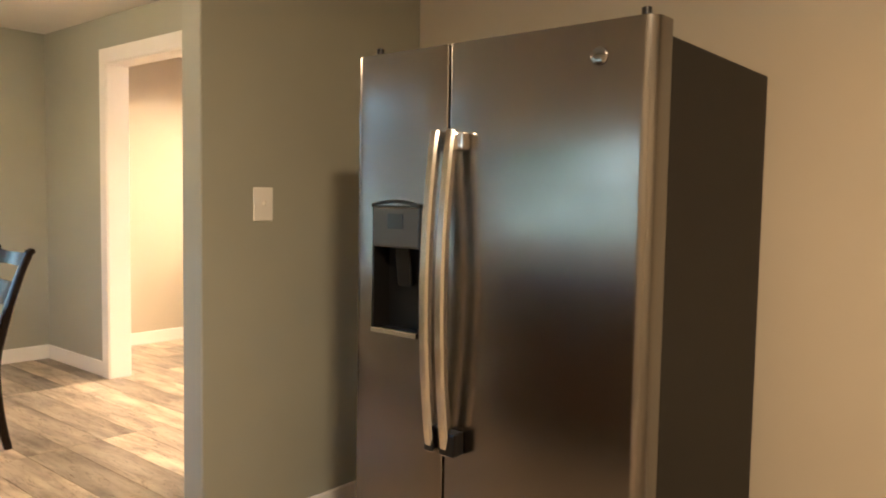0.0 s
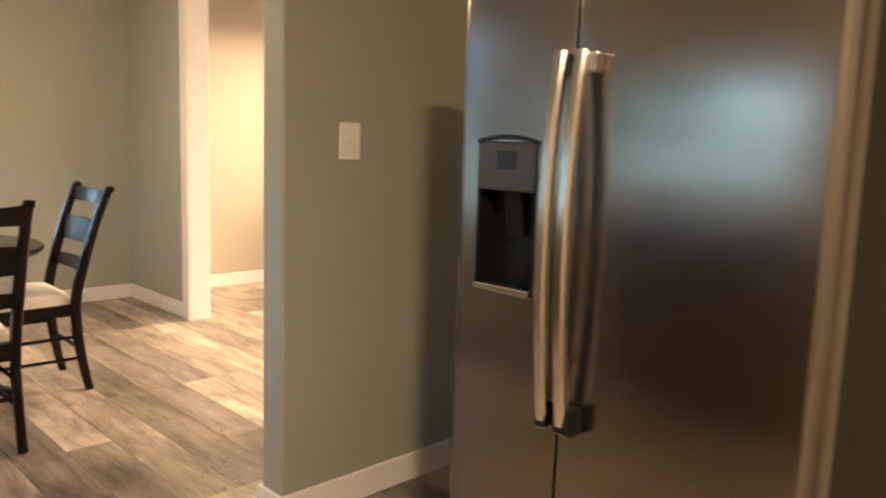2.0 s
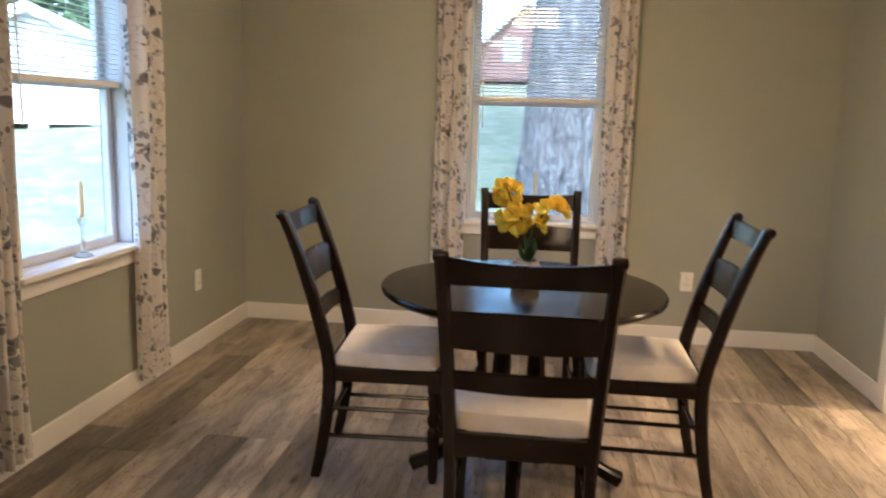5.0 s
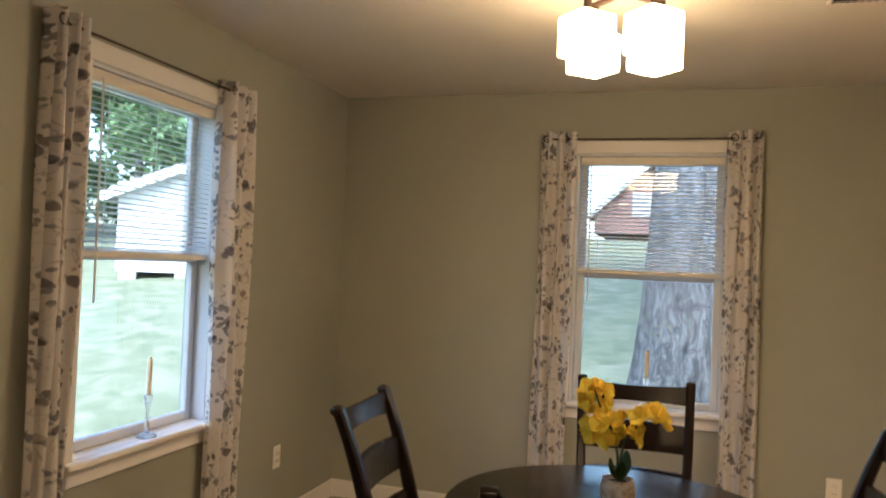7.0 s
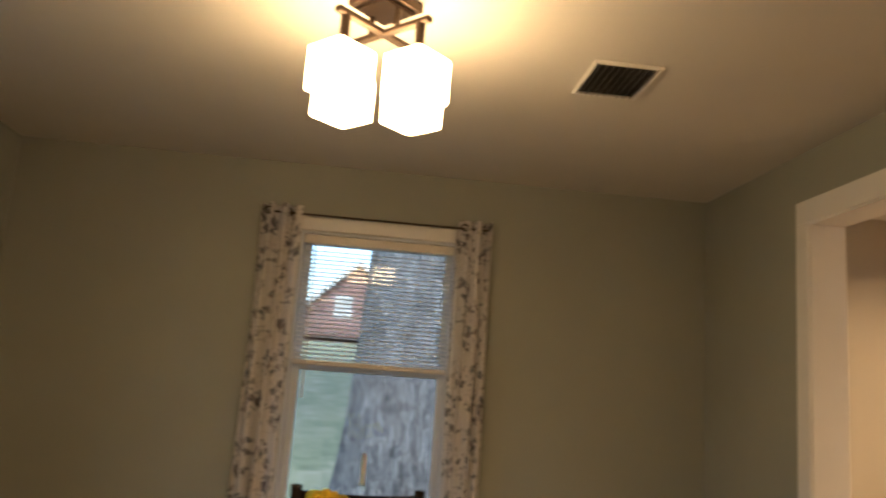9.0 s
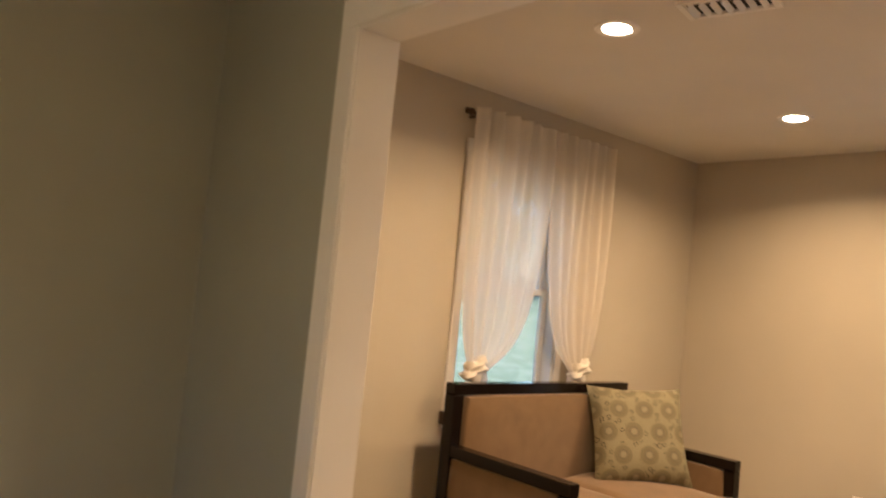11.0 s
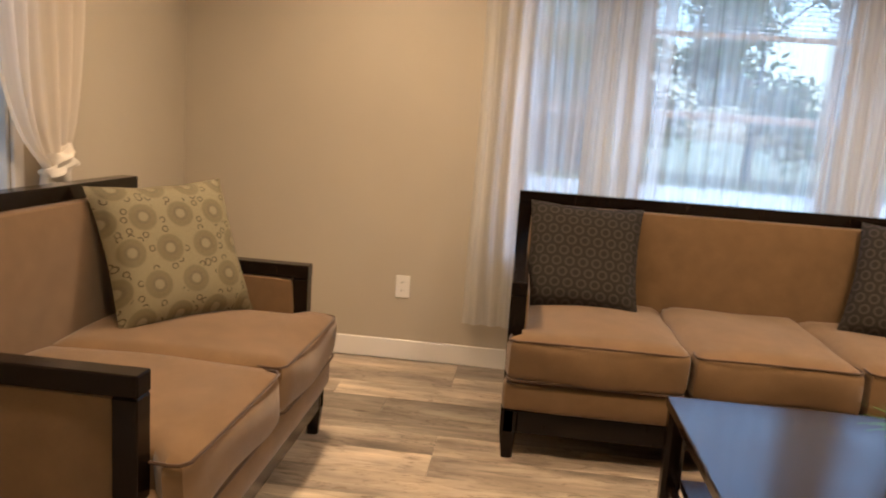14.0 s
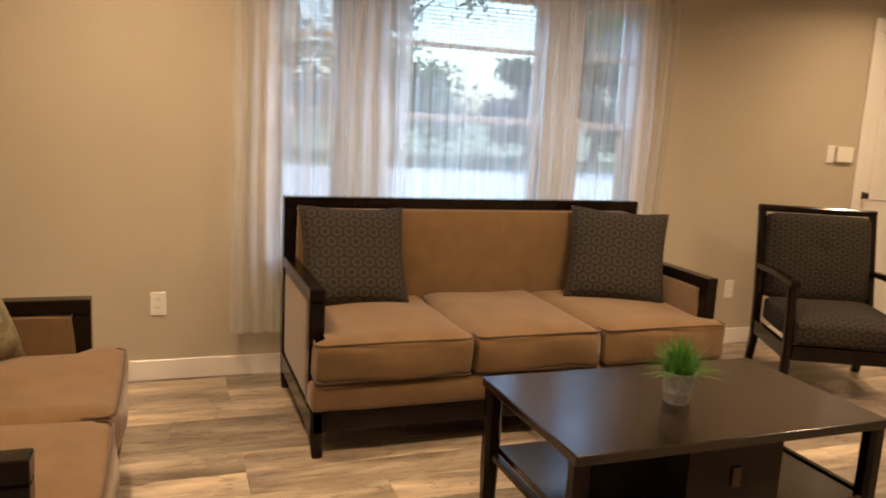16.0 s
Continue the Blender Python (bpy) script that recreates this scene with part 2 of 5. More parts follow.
def dark_ring_fabric():
    """Dark cloth with staggered rows of woven rings."""
    ground = (0.024, 0.020, 0.0165)
    m = mat("dark_ringed_fabric", ground, 0.85, spec=0.2)
    d = honeycomb(m, 17.5)
    up = ramp(m, d, [(0.20, (0, 0, 0)), (0.26, (1, 1, 1)), (0.37, (1, 1, 1)), (0.42, (0, 0, 0))])
    return woven(m, mix(m, up, ground, (0.046, 0.039, 0.031)), up)


def medallion_fabric():
    """Sage brocade with soft olive medallions, pale centres and small curls between them."""
    ground = (0.215, 0.188, 0.105)
    m = mat("sage_medallion_fabric", ground, 0.7, spec=0.3)
    d = honeycomb(m, 7.2)
    disk = ramp(m, d, [(0.33, (1, 1, 1)), (0.38, (0, 0, 0))])
    halo = ramp(m, d, [(0.12, (0, 0, 0)), (0.14, (1, 1, 1)), (0.19, (1, 1, 1)), (0.21, (0, 0, 0))])
    core = ramp(m, d, [(0.11, (1, 1, 1)), (0.13, (0, 0, 0))])
    vor = node(m, "ShaderNodeTexVoronoi", Scale=30.0, Randomness=0.9)
    vor.voronoi_dimensions = "2D"
    link(m, coords(m, (1, 1, 1), "UV"), vor.inputs["Vector"])
    sep = node(m, "ShaderNodeSeparateColor")
    link(m, vor.outputs["Color"], sep.inputs[0])
    curl = ramp(m, vor.outputs["Distance"], [(0.2, (0, 0, 0)), (0.25, (1, 1, 1)), (0.33, (1, 1, 1)), (0.38, (0, 0, 0))])
    curl = calc(m, "MULTIPLY", curl, calc(m, "LESS_THAN", sep.outputs[0], 0.55))
    curl = calc(m, "MULTIPLY", curl, calc(m, "GREATER_THAN", d, 0.4))
    col = mix(m, curl, ground, (0.075, 0.058, 0.03))
    col = mix(m, calc(m, "MULTIPLY", disk, 0.62), col, (0.115, 0.094, 0.046))
    col = mix(m, calc(m, "MULTIPLY", halo, 0.4), col, (0.105, 0.09, 0.056))
    col = mix(m, core, col, (0.215, 0.188, 0.11))
    return woven(m, col, disk)


DARK_RINGS = dark_ring_fabric()
SAGE_RINGS = medallion_fabric()


def steel(name, color=(0.24, 0.227, 0.214), rough=0.2):
    m = mat(name, color, rough, 1.0)
    v2 = coords(m, (1, 0.02, 1))
    g = noise_out(m, v2, 14, 3, 0.6)
    link(m, ramp(m, g, [(0.3, (rough * 0.92,) * 3), (0.7, (rough * 1.1,) * 3)]), bsdf(m).inputs["Roughness"])
    bsdf(m).inputs["Anisotropic"].default_value = 0.5
    return m


STEEL = steel("brushed_stainless")
CHROME = mat("satin_chrome", (0.62, 0.60, 0.57), 0.16, 1.0)
FRIDGE_SIDE = mat("charcoal_textured_side", (0.009, 0.008, 0.007), 0.55, spec=0.25)
bump(FRIDGE_SIDE, noise_out(FRIDGE_SIDE, coords(FRIDGE_SIDE), 500, 2), 0.3, 0.001)
BRONZE = mat("oil_rubbed_bronze", (0.075, 0.052, 0.036), 0.38, 0.85)
GALV = mat("galvanised_metal", (0.55, 0.54, 0.52), 0.45, 0.6)
link(GALV, ramp(GALV, noise_out(GALV, coords(GALV), 60, 3), [(0.3, (0.36, 0.355, 0.35)), (0.7, (0.58, 0.57, 0.56))]), bsdf(GALV).inputs["Base Color"])


def glass_material():
    m = bpy.data.materials.new("window_glass")
    m.use_nodes = True
    nt = m.node_tree
    nt.nodes.remove(bsdf(m))
    tr = node(m, "ShaderNodeBsdfTransparent")
    tr.inputs[0].default_value = (0.94, 0.97, 0.97, 1)
    gl = node(m, "ShaderNodeBsdfGlossy")
    gl.inputs["Roughness"].default_value = 0.01
    lw = node(m, "ShaderNodeLayerWeight", Blend=0.5)
    gloss = calc(m, "MULTIPLY_ADD", calc(m, "POWER", lw.outputs["Facing"], 5.0), 0.6, 0.035)
    mx = node(m, "ShaderNodeMixShader")
    link(m, gloss, mx.inputs[0])
    link(m, tr.outputs[0], mx.inputs[1])
    link(m, gl.outputs[0], mx.inputs[2])
    link(m, mx.outputs[0], nt.nodes["Material Output"].inputs[0])
    return m


GLASS = glass_material()
CRYSTAL = mat("clear_crystal", (0.9, 0.92, 0.92), 0.03)
bsdf(CRYSTAL).inputs["Transmission Weight"].default_value = 0.9
WAX = mat("ivory_wax", (0.85, 0.74, 0.54), 0.5)
bsdf(WAX).inputs["Subsurface Weight"].default_value = 0.2


def sheer_material(name, lo, hi, through=0.87, color=(0.86, 0.865, 0.87, 1)):
    """Thin voile: partly open weave, partly light-scattering thread."""
    m = bpy.data.materials.new(name)
    m.use_nodes = True
    nt = m.node_tree
    nt.nodes.remove(bsdf(m))
    tr = node(m, "ShaderNodeBsdfTransparent")
    di = node(m, "ShaderNodeBsdfDiffuse")
    tl = node(m, "ShaderNodeBsdfTranslucent")
    di.inputs[0].default_value = tl.inputs[0].default_value = color
    half = node(m, "ShaderNodeMixShader")
    half.inputs[0].default_value = through
    link(m, di.outputs[0], half.inputs[1])
    link(m, tl.outputs[0], half.inputs[2])
    mx = node(m, "ShaderNodeMixShader")
    soft = noise_out(m, coords(m, (9, 0.35, 1), "UV"), 1.6, 3)
    link(m, ramp(m, soft, [(0.3, (lo, lo, lo)), (0.7, (hi, hi, hi))]), mx.inputs[0])
    link(m, tr.outputs[0], mx.inputs[1])
    link(m, half.outputs[0], mx.inputs[2])
    link(m, mx.outputs[0], nt.nodes["Material Output"].inputs[0])
    return m


SHEER = sheer_material("sheer_voile", 0.30, 0.56)
VOILE = sheer_material("dense_voile", 0.52, 0.82, 0.74)
TIED = sheer_material("gathered_voile", 0.80, 0.97, 0.55, (0.86, 0.81, 0.73, 1))


def floral_material():
    """White cotton printed with grey-blue and dusty brown sprigs."""
    m = mat("floral_print_cotton", (0.74, 0.71, 0.68), 0.9, spec=0.1)
    bsdf(m).inputs["Transmission Weight"].default_value = 0.0
    uv = coords(m, (1, 1, 1), "UV")
    warp = node(m, "ShaderNodeTexNoise", Scale=22.0, Detail=3.0)
    link(m, uv, warp.inputs["Vector"])
    off = node(m, "ShaderNodeVectorMath")
    off.operation = "MULTIPLY_ADD"
    link(m, warp.outputs["Color"], off.inputs[0])
    off.inputs[1].default_value = (0.035, 0.035, 0)
    link(m, uv, off.inputs[2])
    col = (0.74, 0.71, 0.68)
    layers = [(21.0, 0.30, (0.15, 0.17, 0.20), (0.24, 0.18, 0.16), 0.55), (40.0, 0.33, (0.13, 0.12, 0.14), (0.30, 0.32, 0.35), 0.5), (13.0, 0.26, (0.07, 0.05, 0.06), (0.16, 0.17, 0.20), 0.45)]
    sprig = ramp(m, noise_out(m, uv, 9.5, 1), [(0.47, (0, 0, 0)), (0.53, (1, 1, 1))])
    for scale, size, one, two, share in layers:
        vor = node(m, "ShaderNodeTexVoronoi", Scale=scale, Randomness=1.0)
        vor.voronoi_dimensions = "2D"
        link(m, off.outputs[0], vor.inputs["Vector"])
        sep = node(m, "ShaderNodeSeparateColor")
        link(m, vor.outputs["Color"], sep.inputs[0])
        inside = ramp(m, vor.outputs["Distance"], [(size, (1, 1, 1)), (size + 0.05, (0, 0, 0))])
        chosen = calc(m, "LESS_THAN", sep.outputs[0], share)
        ink = mix(m, sep.outputs[1], one, two)
        col = mix(m, calc(m, "MULTIPLY", calc(m, "MULTIPLY", calc(m, "MULTIPLY", inside, chosen), sprig), 0.85), col, ink)
    stem = node(m, "ShaderNodeTexNoise", Scale=9.0, Detail=1.0, Distortion=1.2)
    link(m, uv, stem.inputs["Vector"])
    lines = ramp(m, stem.outputs["Fac"], [(0.488, (0, 0, 0)), (0.5, (1, 1, 1)), (0.512, (0, 0, 0))])
    col = mix(m, calc(m, "MULTIPLY", lines, 0.55), col, (0.30, 0.27, 0.27))
    link(m, col, bsdf(m).inputs["Base Color"])
    bump(m, noise_out(m, coords(m), 600, 2), 0.2, 0.001)
    # some daylight comes through the cloth
    nt = m.node_tree
    tl = node(m, "ShaderNodeBsdfTranslucent")
    link(m, col, tl.inputs[0])
    mx = node(m, "ShaderNodeMixShader")
    mx.inputs[0].default_value = 0.25
    link(m, bsdf(m).outputs[0], mx.inputs[1])
    link(m, tl.outputs[0], mx.inputs[2])
    link(m, mx.outputs[0], nt.nodes["Material Output"].inputs[0])
    return m


FLORAL = floral_material()


def glow(name, color, strength):
    m = mat(name, (0.8, 0.78, 0.72), 0.4)
    bsdf(m).inputs["Emission Color"].default_value = (*color, 1)
    bsdf(m).inputs["Emission Strength"].default_value = strength
    return m


SHADE_GLOW = glow("lit_opal_glass", (1.0, 0.61, 0.26), 7.3)
LED_GLOW = glow("lit_downlight_lens", (1.0, 0.72, 0.44), 12.0)
DISPLAY = mat("fridge_display", (0.02, 0.03, 0.045), 0.1)
SLAT = mat("blind_slat_vinyl", (0.78, 0.78, 0.76), 0.45)
slat_tl = node(SLAT, "ShaderNodeBsdfTranslucent")
slat_tl.inputs[0].default_value = (0.92, 0.93, 0.94, 1)
slat_mx = node(SLAT, "ShaderNodeMixShader")
slat_mx.inputs[0].default_value = 0.75
link(SLAT, bsdf(SLAT).outputs[0], slat_mx.inputs[1])
link(SLAT, slat_tl.outputs[0], slat_mx.inputs[2])
link(SLAT, slat_mx.outputs[0], SLAT.node_tree.nodes["Material Output"].inputs[0])
RAIL = mat("blind_rail_vinyl", (0.70, 0.66, 0.58), 0.45)


def leafy(name, dark, light, trans=0.35):
    m = mat(name, light, 0.6, spec=0.3)
    geo = node(m, "ShaderNodeNewGeometry")
    col = ramp(m, geo.outputs["Random Per Island"], [(0.0, dark), (0.6, light), (1.0, tuple(min(1, c * 1.6) for c in light))])
    link(m, col, bsdf(m).inputs["Base Color"])
    tl = node(m, "ShaderNodeBsdfTranslucent")
    link(m, col, tl.inputs[0])
    mx = node(m, "ShaderNodeMixShader")
    mx.inputs[0].default_value = trans
    link(m, bsdf(m).outputs[0], mx.inputs[1])
    link(m, tl.outputs[0], mx.inputs[2])
    link(m, mx.outputs[0], m.node_tree.nodes["Material Output"].inputs[0])
    return m


LEAF = leafy("tree_leaves", (0.06, 0.11, 0.045), (0.15, 0.225, 0.095))
GRASS_BLADE = leafy("grass_plant_blades", (0.03, 0.10, 0.012), (0.085, 0.22, 0.025), 0.25)
PETAL = leafy("yellow_petals", (0.90, 0.70, 0.06), (0.94, 0.82, 0.13), 0.4)
STEM = mat("green_stem", (0.035, 0.075, 0.02), 0.5)


def mottled(name, stops, scale, rough=0.9, stretch=(1, 1, 1), relief=0.0, dist=0.01):
    m = mat(name, stops[0][1], rough, spec=0.2)
    n = noise_out(m, coords(m, stretch), scale, 6, 0.65)
    link(m, ramp(m, n, stops), bsdf(m).inputs["Base Color"])
    if relief:
        bump(m, n, relief, dist)
    return m


LAWN = mottled("lawn_grass", [(0.3, (0.12, 0.14, 0.08)), (0.5, (0.175, 0.19, 0.118)), (0.7, (0.27, 0.262, 0.19))], 2.2)
BARK = mottled("tree_bark", [(0.32, (0.09, 0.09, 0.09)), (0.5, (0.165, 0.165, 0.165)), (0.68, (0.235, 0.235, 0.235))], 14, 0.95, (1, 1, 0.22), 1.0, 0.05)
bark_v = node(BARK, "ShaderNodeTexVoronoi", Scale=20.0, Randomness=1.0)
bark_v.feature = "DISTANCE_TO_EDGE"
bark_w = node(BARK, "ShaderNodeTexNoise", Scale=4.0, Detail=4.0)
link(BARK, coords(BARK), bark_w.inputs["Vector"])
bark_o = node(BARK, "ShaderNodeVectorMath")
bark_o.operation = "MULTIPLY_ADD"
link(BARK, bark_w.outputs["Color"], bark_o.inputs[0])
bark_o.inputs[1].default_value = (0.25, 0.25, 0.12)
link(BARK, coords(BARK, (1, 1, 0.13)), bark_o.inputs[2])
link(BARK, bark_o.outputs[0], bark_v.inputs["Vector"])
bark_c = bsdf(BARK).inputs["Base Color"].links[0].from_socket
link(BARK, mix(BARK, 0.65, bark_c, ramp(BARK, bark_v.outputs["Distance"], [(0.01, (0.35, 0.35, 0.35)), (0.2, (1.1, 1.1, 1.1))]), "MULTIPLY"), bsdf(BARK).inputs["Base Color"])
ASPHALT = mottled("pale_concrete", [(0.3, (0.36, 0.36, 0.35)), (0.7, (0.46, 0.455, 0.44))], 6)
# the street's sunlight is put into this paler concrete colour
CONCRETE = mottled("sunlit_concrete", [(0.3, (0.47, 0.465, 0.45)), (0.7, (0.57, 0.56, 0.54))], 4)
BRICKRED = mottled("red_siding", [(0.3, (0.28, 0.17, 0.155)), (0.7, (0.36, 0.23, 0.21))], 5)
SIDING = mottled("white_siding", [(0.3, (0.66, 0.67, 0.68)), (0.7, (0.78, 0.78, 0.78))], 5, 0.6)
ROOFING = mottled("grey_shingles", [(0.3, (0.13, 0.125, 0.125)), (0.7, (0.22, 0.215, 0.21))], 20)
STONEPOT = mottled("speckled_stoneware", [(0.35, (0.16, 0.13, 0.09)), (0.5, (0.36, 0.31, 0.23)), (0.65, (0.50, 0.46, 0.37))], 28, 0.55)

# ---- the large structure ----
H = 2.44
XW, XM0, XM1, XE = 0.0, 3.54, 3.66, 7.05
YN, YS = 6.0, -1.6
YP0, YP1 = 2.235, 2.35          # partition between kitchen and dining room
OPEN_S, OPEN_N, OPEN_H = 2.95, 5.03, 2.14   # cased opening into the living room
T = 0.14


def wall_run(bm, axis, a0, a1, lo, hi, holes, top=H):
    """A wall along an axis from lo to hi, between a0 and a1 across, with holes (from, to, bottom, top)."""
    def put(u0, u1, z0, z1):
        if u1 - u0 > 1e-6 and z1 - z0 > 1e-6:
            if axis == "x":
                box(bm, u0, u1, a0, a1, z0, z1)
            else:
                box(bm, a0, a1, u0, u1, z0, z1)
    at = lo
    for h0, h1, z0, z1 in sorted(holes):
        put(at, h0, 0, top)
        put(h0, h1, 0, z0)
        put(h0, h1, z1, top)
        at = h1
    put(at, hi, 0, top)
    return bm


WIN_Z0, WIN_Z1 = 0.69, 2.095
N_WIN = (1.42, 2.22)
W_WIN = (3.855, 4.645)
L_WIN = (4.93, 5.69)
E_WIN = (2.19, 4.27)
K_WIN = (1.35, 3.15)
structure("wall_north", wall_run(bmesh.new(), "x", YN, YN + T, XW - T, XM0 + 0.06, [(*N_WIN, WIN_Z0, WIN_Z1)]), SAGE, "sage grey painted dining room wall with a window")
structure("wall_north_living", wall_run(bmesh.new(), "x", YN, YN + T, XM0 + 0.06, XE + T, [(*L_WIN, WIN_Z0, WIN_Z1)]), GREIGE, "greige painted living room wall with a window")
W_SPLIT = 3.25                  # south of here, out of view, a paler wall brightens the fridge's reflection
structure("wall_west", wall_run(bmesh.new(), "y", XW - T, XW, W_SPLIT, YN, [(*W_WIN, WIN_Z0, WIN_Z1)]), SAGE, "sage grey painted outer wall with a window")
structure("wall_west_kitchen", wall_run(bmesh.new(), "y", XW - T, XW, YS, W_SPLIT, [(*K_WIN, 1.0, 1.65)]), GREIGE, "greige painted kitchen wall with a window")
structure("wall_east", wall_run(bmesh.new(), "y", XE, XE + T, YS, YN, [(*E_WIN, 0.60, 2.05), (-0.50, 0.38, 0.0, 2.05)]), GREIGE, "greige painted living room wall with a wide window")
structure("wall_south", wall_run(bmesh.new(), "x", YS - T, YS, XW - T, XE + T, []), GREIGE, "plain greige painted end wall")
structure("wall_kitchen_east", boxed(XM0, XM0 + 0.06, YS, YP0, 0, H), GREIGE, "greige painted kitchen wall behind the fridge")
structure("wall_middle_dining", wall_run(bmesh.new(), "y", XM0, XM0 + 0.06, YP0, YN, [(OPEN_S, OPEN_N, 0, OPEN_H)]), SAGE, "sage grey painted wall with a wide cased opening")
structure("wall_middle_living", wall_run(bmesh.new(), "y", XM0 + 0.06, XM1, YS, YN, [(OPEN_S, OPEN_N, 0, OPEN_H)]), GREIGE, "greige painted wall with a wide cased opening")
structure("wall_partition", boxed(2.47, XM0, YP0, YP1, 0, H, 0.004), SAGE, "short sage grey partition wall beside the fridge")
ceil_bm = boxed(XW - T, XE + T, YS - T, YN + T, H, H + 0.12)
tagged(structure("ceiling", ceil_bm, CEIL, "flat off-white painted ceiling"))
structure("floor", boxed(XW - T, XE + T, YS - T, YN + T, -0.2, -0.006), SUBFLOOR, "weathered grey-brown oak plank floor")
structure("roof", boxed(XW - 0.6, XE + 0.6, YS - 0.6, YN + 0.6, H + 0.12, H + 0.3), ROOFING, "grey shingled roof over the rooms")

# cased opening: lining and casings on both faces
op = structure("trim_opening", boxed(XM0 - 0.012, XM1 + 0.012, OPEN_N - 0.018, OPEN_N, 0, OPEN_H - 0.018), TRIM, "white painted casing of the wide opening")
part("jamb_lining", boxed(XM0 - 0.012, XM1 + 0.012, OPEN_S, OPEN_S + 0.018, 0, OPEN_H - 0.018), TRIM, op)
part("head_lining", boxed(XM0 - 0.012, XM1 + 0.012, OPEN_S, OPEN_N, OPEN_H - 0.018, OPEN_H), TRIM, op)
for x0, x1 in ((XM0 - 0.022, XM0), (XM1, XM1 + 0.022)):
    part("side_casing", boxed(x0, x1, OPEN_N - 0.012, OPEN_N + 0.075, 0, OPEN_H - 0.012, 0.003), TRIM, op)
    part("side_casing", boxed(x0, x1, OPEN_S - 0.075, OPEN_S + 0.012, 0, OPEN_H - 0.012, 0.003), TRIM, op)
    part("head_casing", boxed(x0, x1, OPEN_S - 0.075, OPEN_N + 0.075, OPEN_H - 0.012, OPEN_H + 0.085, 0.003), TRIM, op)


def baseboard(x0, x1, y0, y1):
    structure("baseboard", boxed(x0, x1, y0, y1, 0, 0.105, 0.004), TRIM, "white painted baseboard along the wall")


B = 0.014
baseboard(XW, XM0, YN - B, YN)
baseboard(XW, XW + B, YS, YN - B)
baseboard(XM0 - B, XM0, OPEN_N + 0.075, YN - B)
baseboard(XM0 - B, XM0, YP1, OPEN_S - 0.075)
baseboard(XM0 - B, XM0, YS, YP0)
baseboard(2.47, XM0 - B, YP0 - B, YP0)
baseboard(2.47, XM0 - B, YP1, YP1 + B)
baseboard(2.47 - B, 2.47, YP0 - B, YP1 + B)
baseboard(XM1, XE, YN - B, YN)
baseboard(XE - B, XE, 0.46, YN - B)
baseboard(XM1, XM1 + B, OPEN_N + 0.075, YN - B)
baseboard(XM1, XM1 + B, YS, OPEN_S - 0.075)


def window(name, m, width, z0, z1, label, divisions=((0, 1),), trim=True):
    """A double-hung window in local axes: x along the wall, y outwards, from the wall's inner face."""
    w = structure(name, boxed(-width / 2, width / 2, -0.045, T + 0.01, z0 - 0.004, z0 + 0.02, 0.004), TRIM, label)
    w.matrix_basis = m
    if trim:
        w.data.clear_geometry()
        bm = boxed(-width / 2 - 0.05, width / 2 + 0.05, -0.05, -0.001, z0 - 0.005, z0 + 0.02, 0.005)
        box(bm, -width / 2, width / 2, -0.001, T, z0 - 0.005, z0 + 0.02)
        bm.to_mesh(w.data)
        bm.free()
        part("apron", boxed(-width / 2 - 0.03, width / 2 + 0.03, -0.016, -0.001, z0 - 0.07, z0 - 0.006, 0.003), TRIM, w)
        part("head_casing", boxed(-width / 2 - 0.06, width / 2 + 0.06, -0.018, -0.001, z1, z1 + 0.072, 0.003), TRIM, w)
        for s in (-1, 1):
            a, b = sorted((s * (width / 2 + 0.002), s * (width / 2 + 0.055)))
            part("side_casing", boxed(a, b, -0.018, -0.001, z0 + 0.021, z1 - 0.001, 0.003), TRIM, w)
    part("jamb", boxed(-width / 2, -width / 2 + 0.014, 0.0, T - 0.02, z0 + 0.02, z1), VINYL, w)
    part("jamb", boxed(width / 2 - 0.014, width / 2, 0.0, T - 0.02, z0 + 0.02, z1), VINYL, w)
    part("head_jamb", boxed(-width / 2 + 0.014, width / 2 - 0.014, 0.0, T - 0.02, z1 - 0.014, z1), VINYL, w)
    zm = z0 + (z1 - z0) * 0.52
    lo, hi = -width / 2 + 0.015, width / 2 - 0.015
    for k, (f0, f1) in enumerate(divisions):
        a, b = lo + (hi - lo) * f0, lo + (hi - lo) * f1
        if k:
            p = lo + (hi - lo) * divisions[k - 1][1]
            part("mullion", boxed(p, a, 0.03, T - 0.01, z0 + 0.021, z1 - 0.015, 0.004), VINYL, w)
        for tag, y, s0, s1 in (("lower_sash", 0.068, z0 + 0.022, zm + 0.02), ("upper_sash", 0.102, zm - 0.02, z1 - 0.016)):
            r = 0.038
            bm = boxed(a, a + r, y, y + 0.03, s0, s1, 0.004)
            box(bm, b - r, b, y, y + 0.03, s0, s1, 0.004)
            box(bm, a + r, b - r, y, y + 0.03, s0, s0 + r, 0.004)
            box(bm, a + r, b - r, y, y + 0.03, s1 - r, s1, 0.004)
            sash = part(tag, bm, VINYL, w)
            pane = part("pane", boxed(a + r - 0.004, b - r + 0.004, y + 0.013, y + 0.017, s0 + r - 0.004, s1 - r + 0.004), GLASS, sash)
            pane.visible_shadow = False
    return w


def at_north(x):
    return pose(x, YN, 0)


def at_west(y):
    return pose(XW, y, 0, 0, 0, 90)


def at_east(y):
    return pose(XE, y, 0, 0, 0, -90)


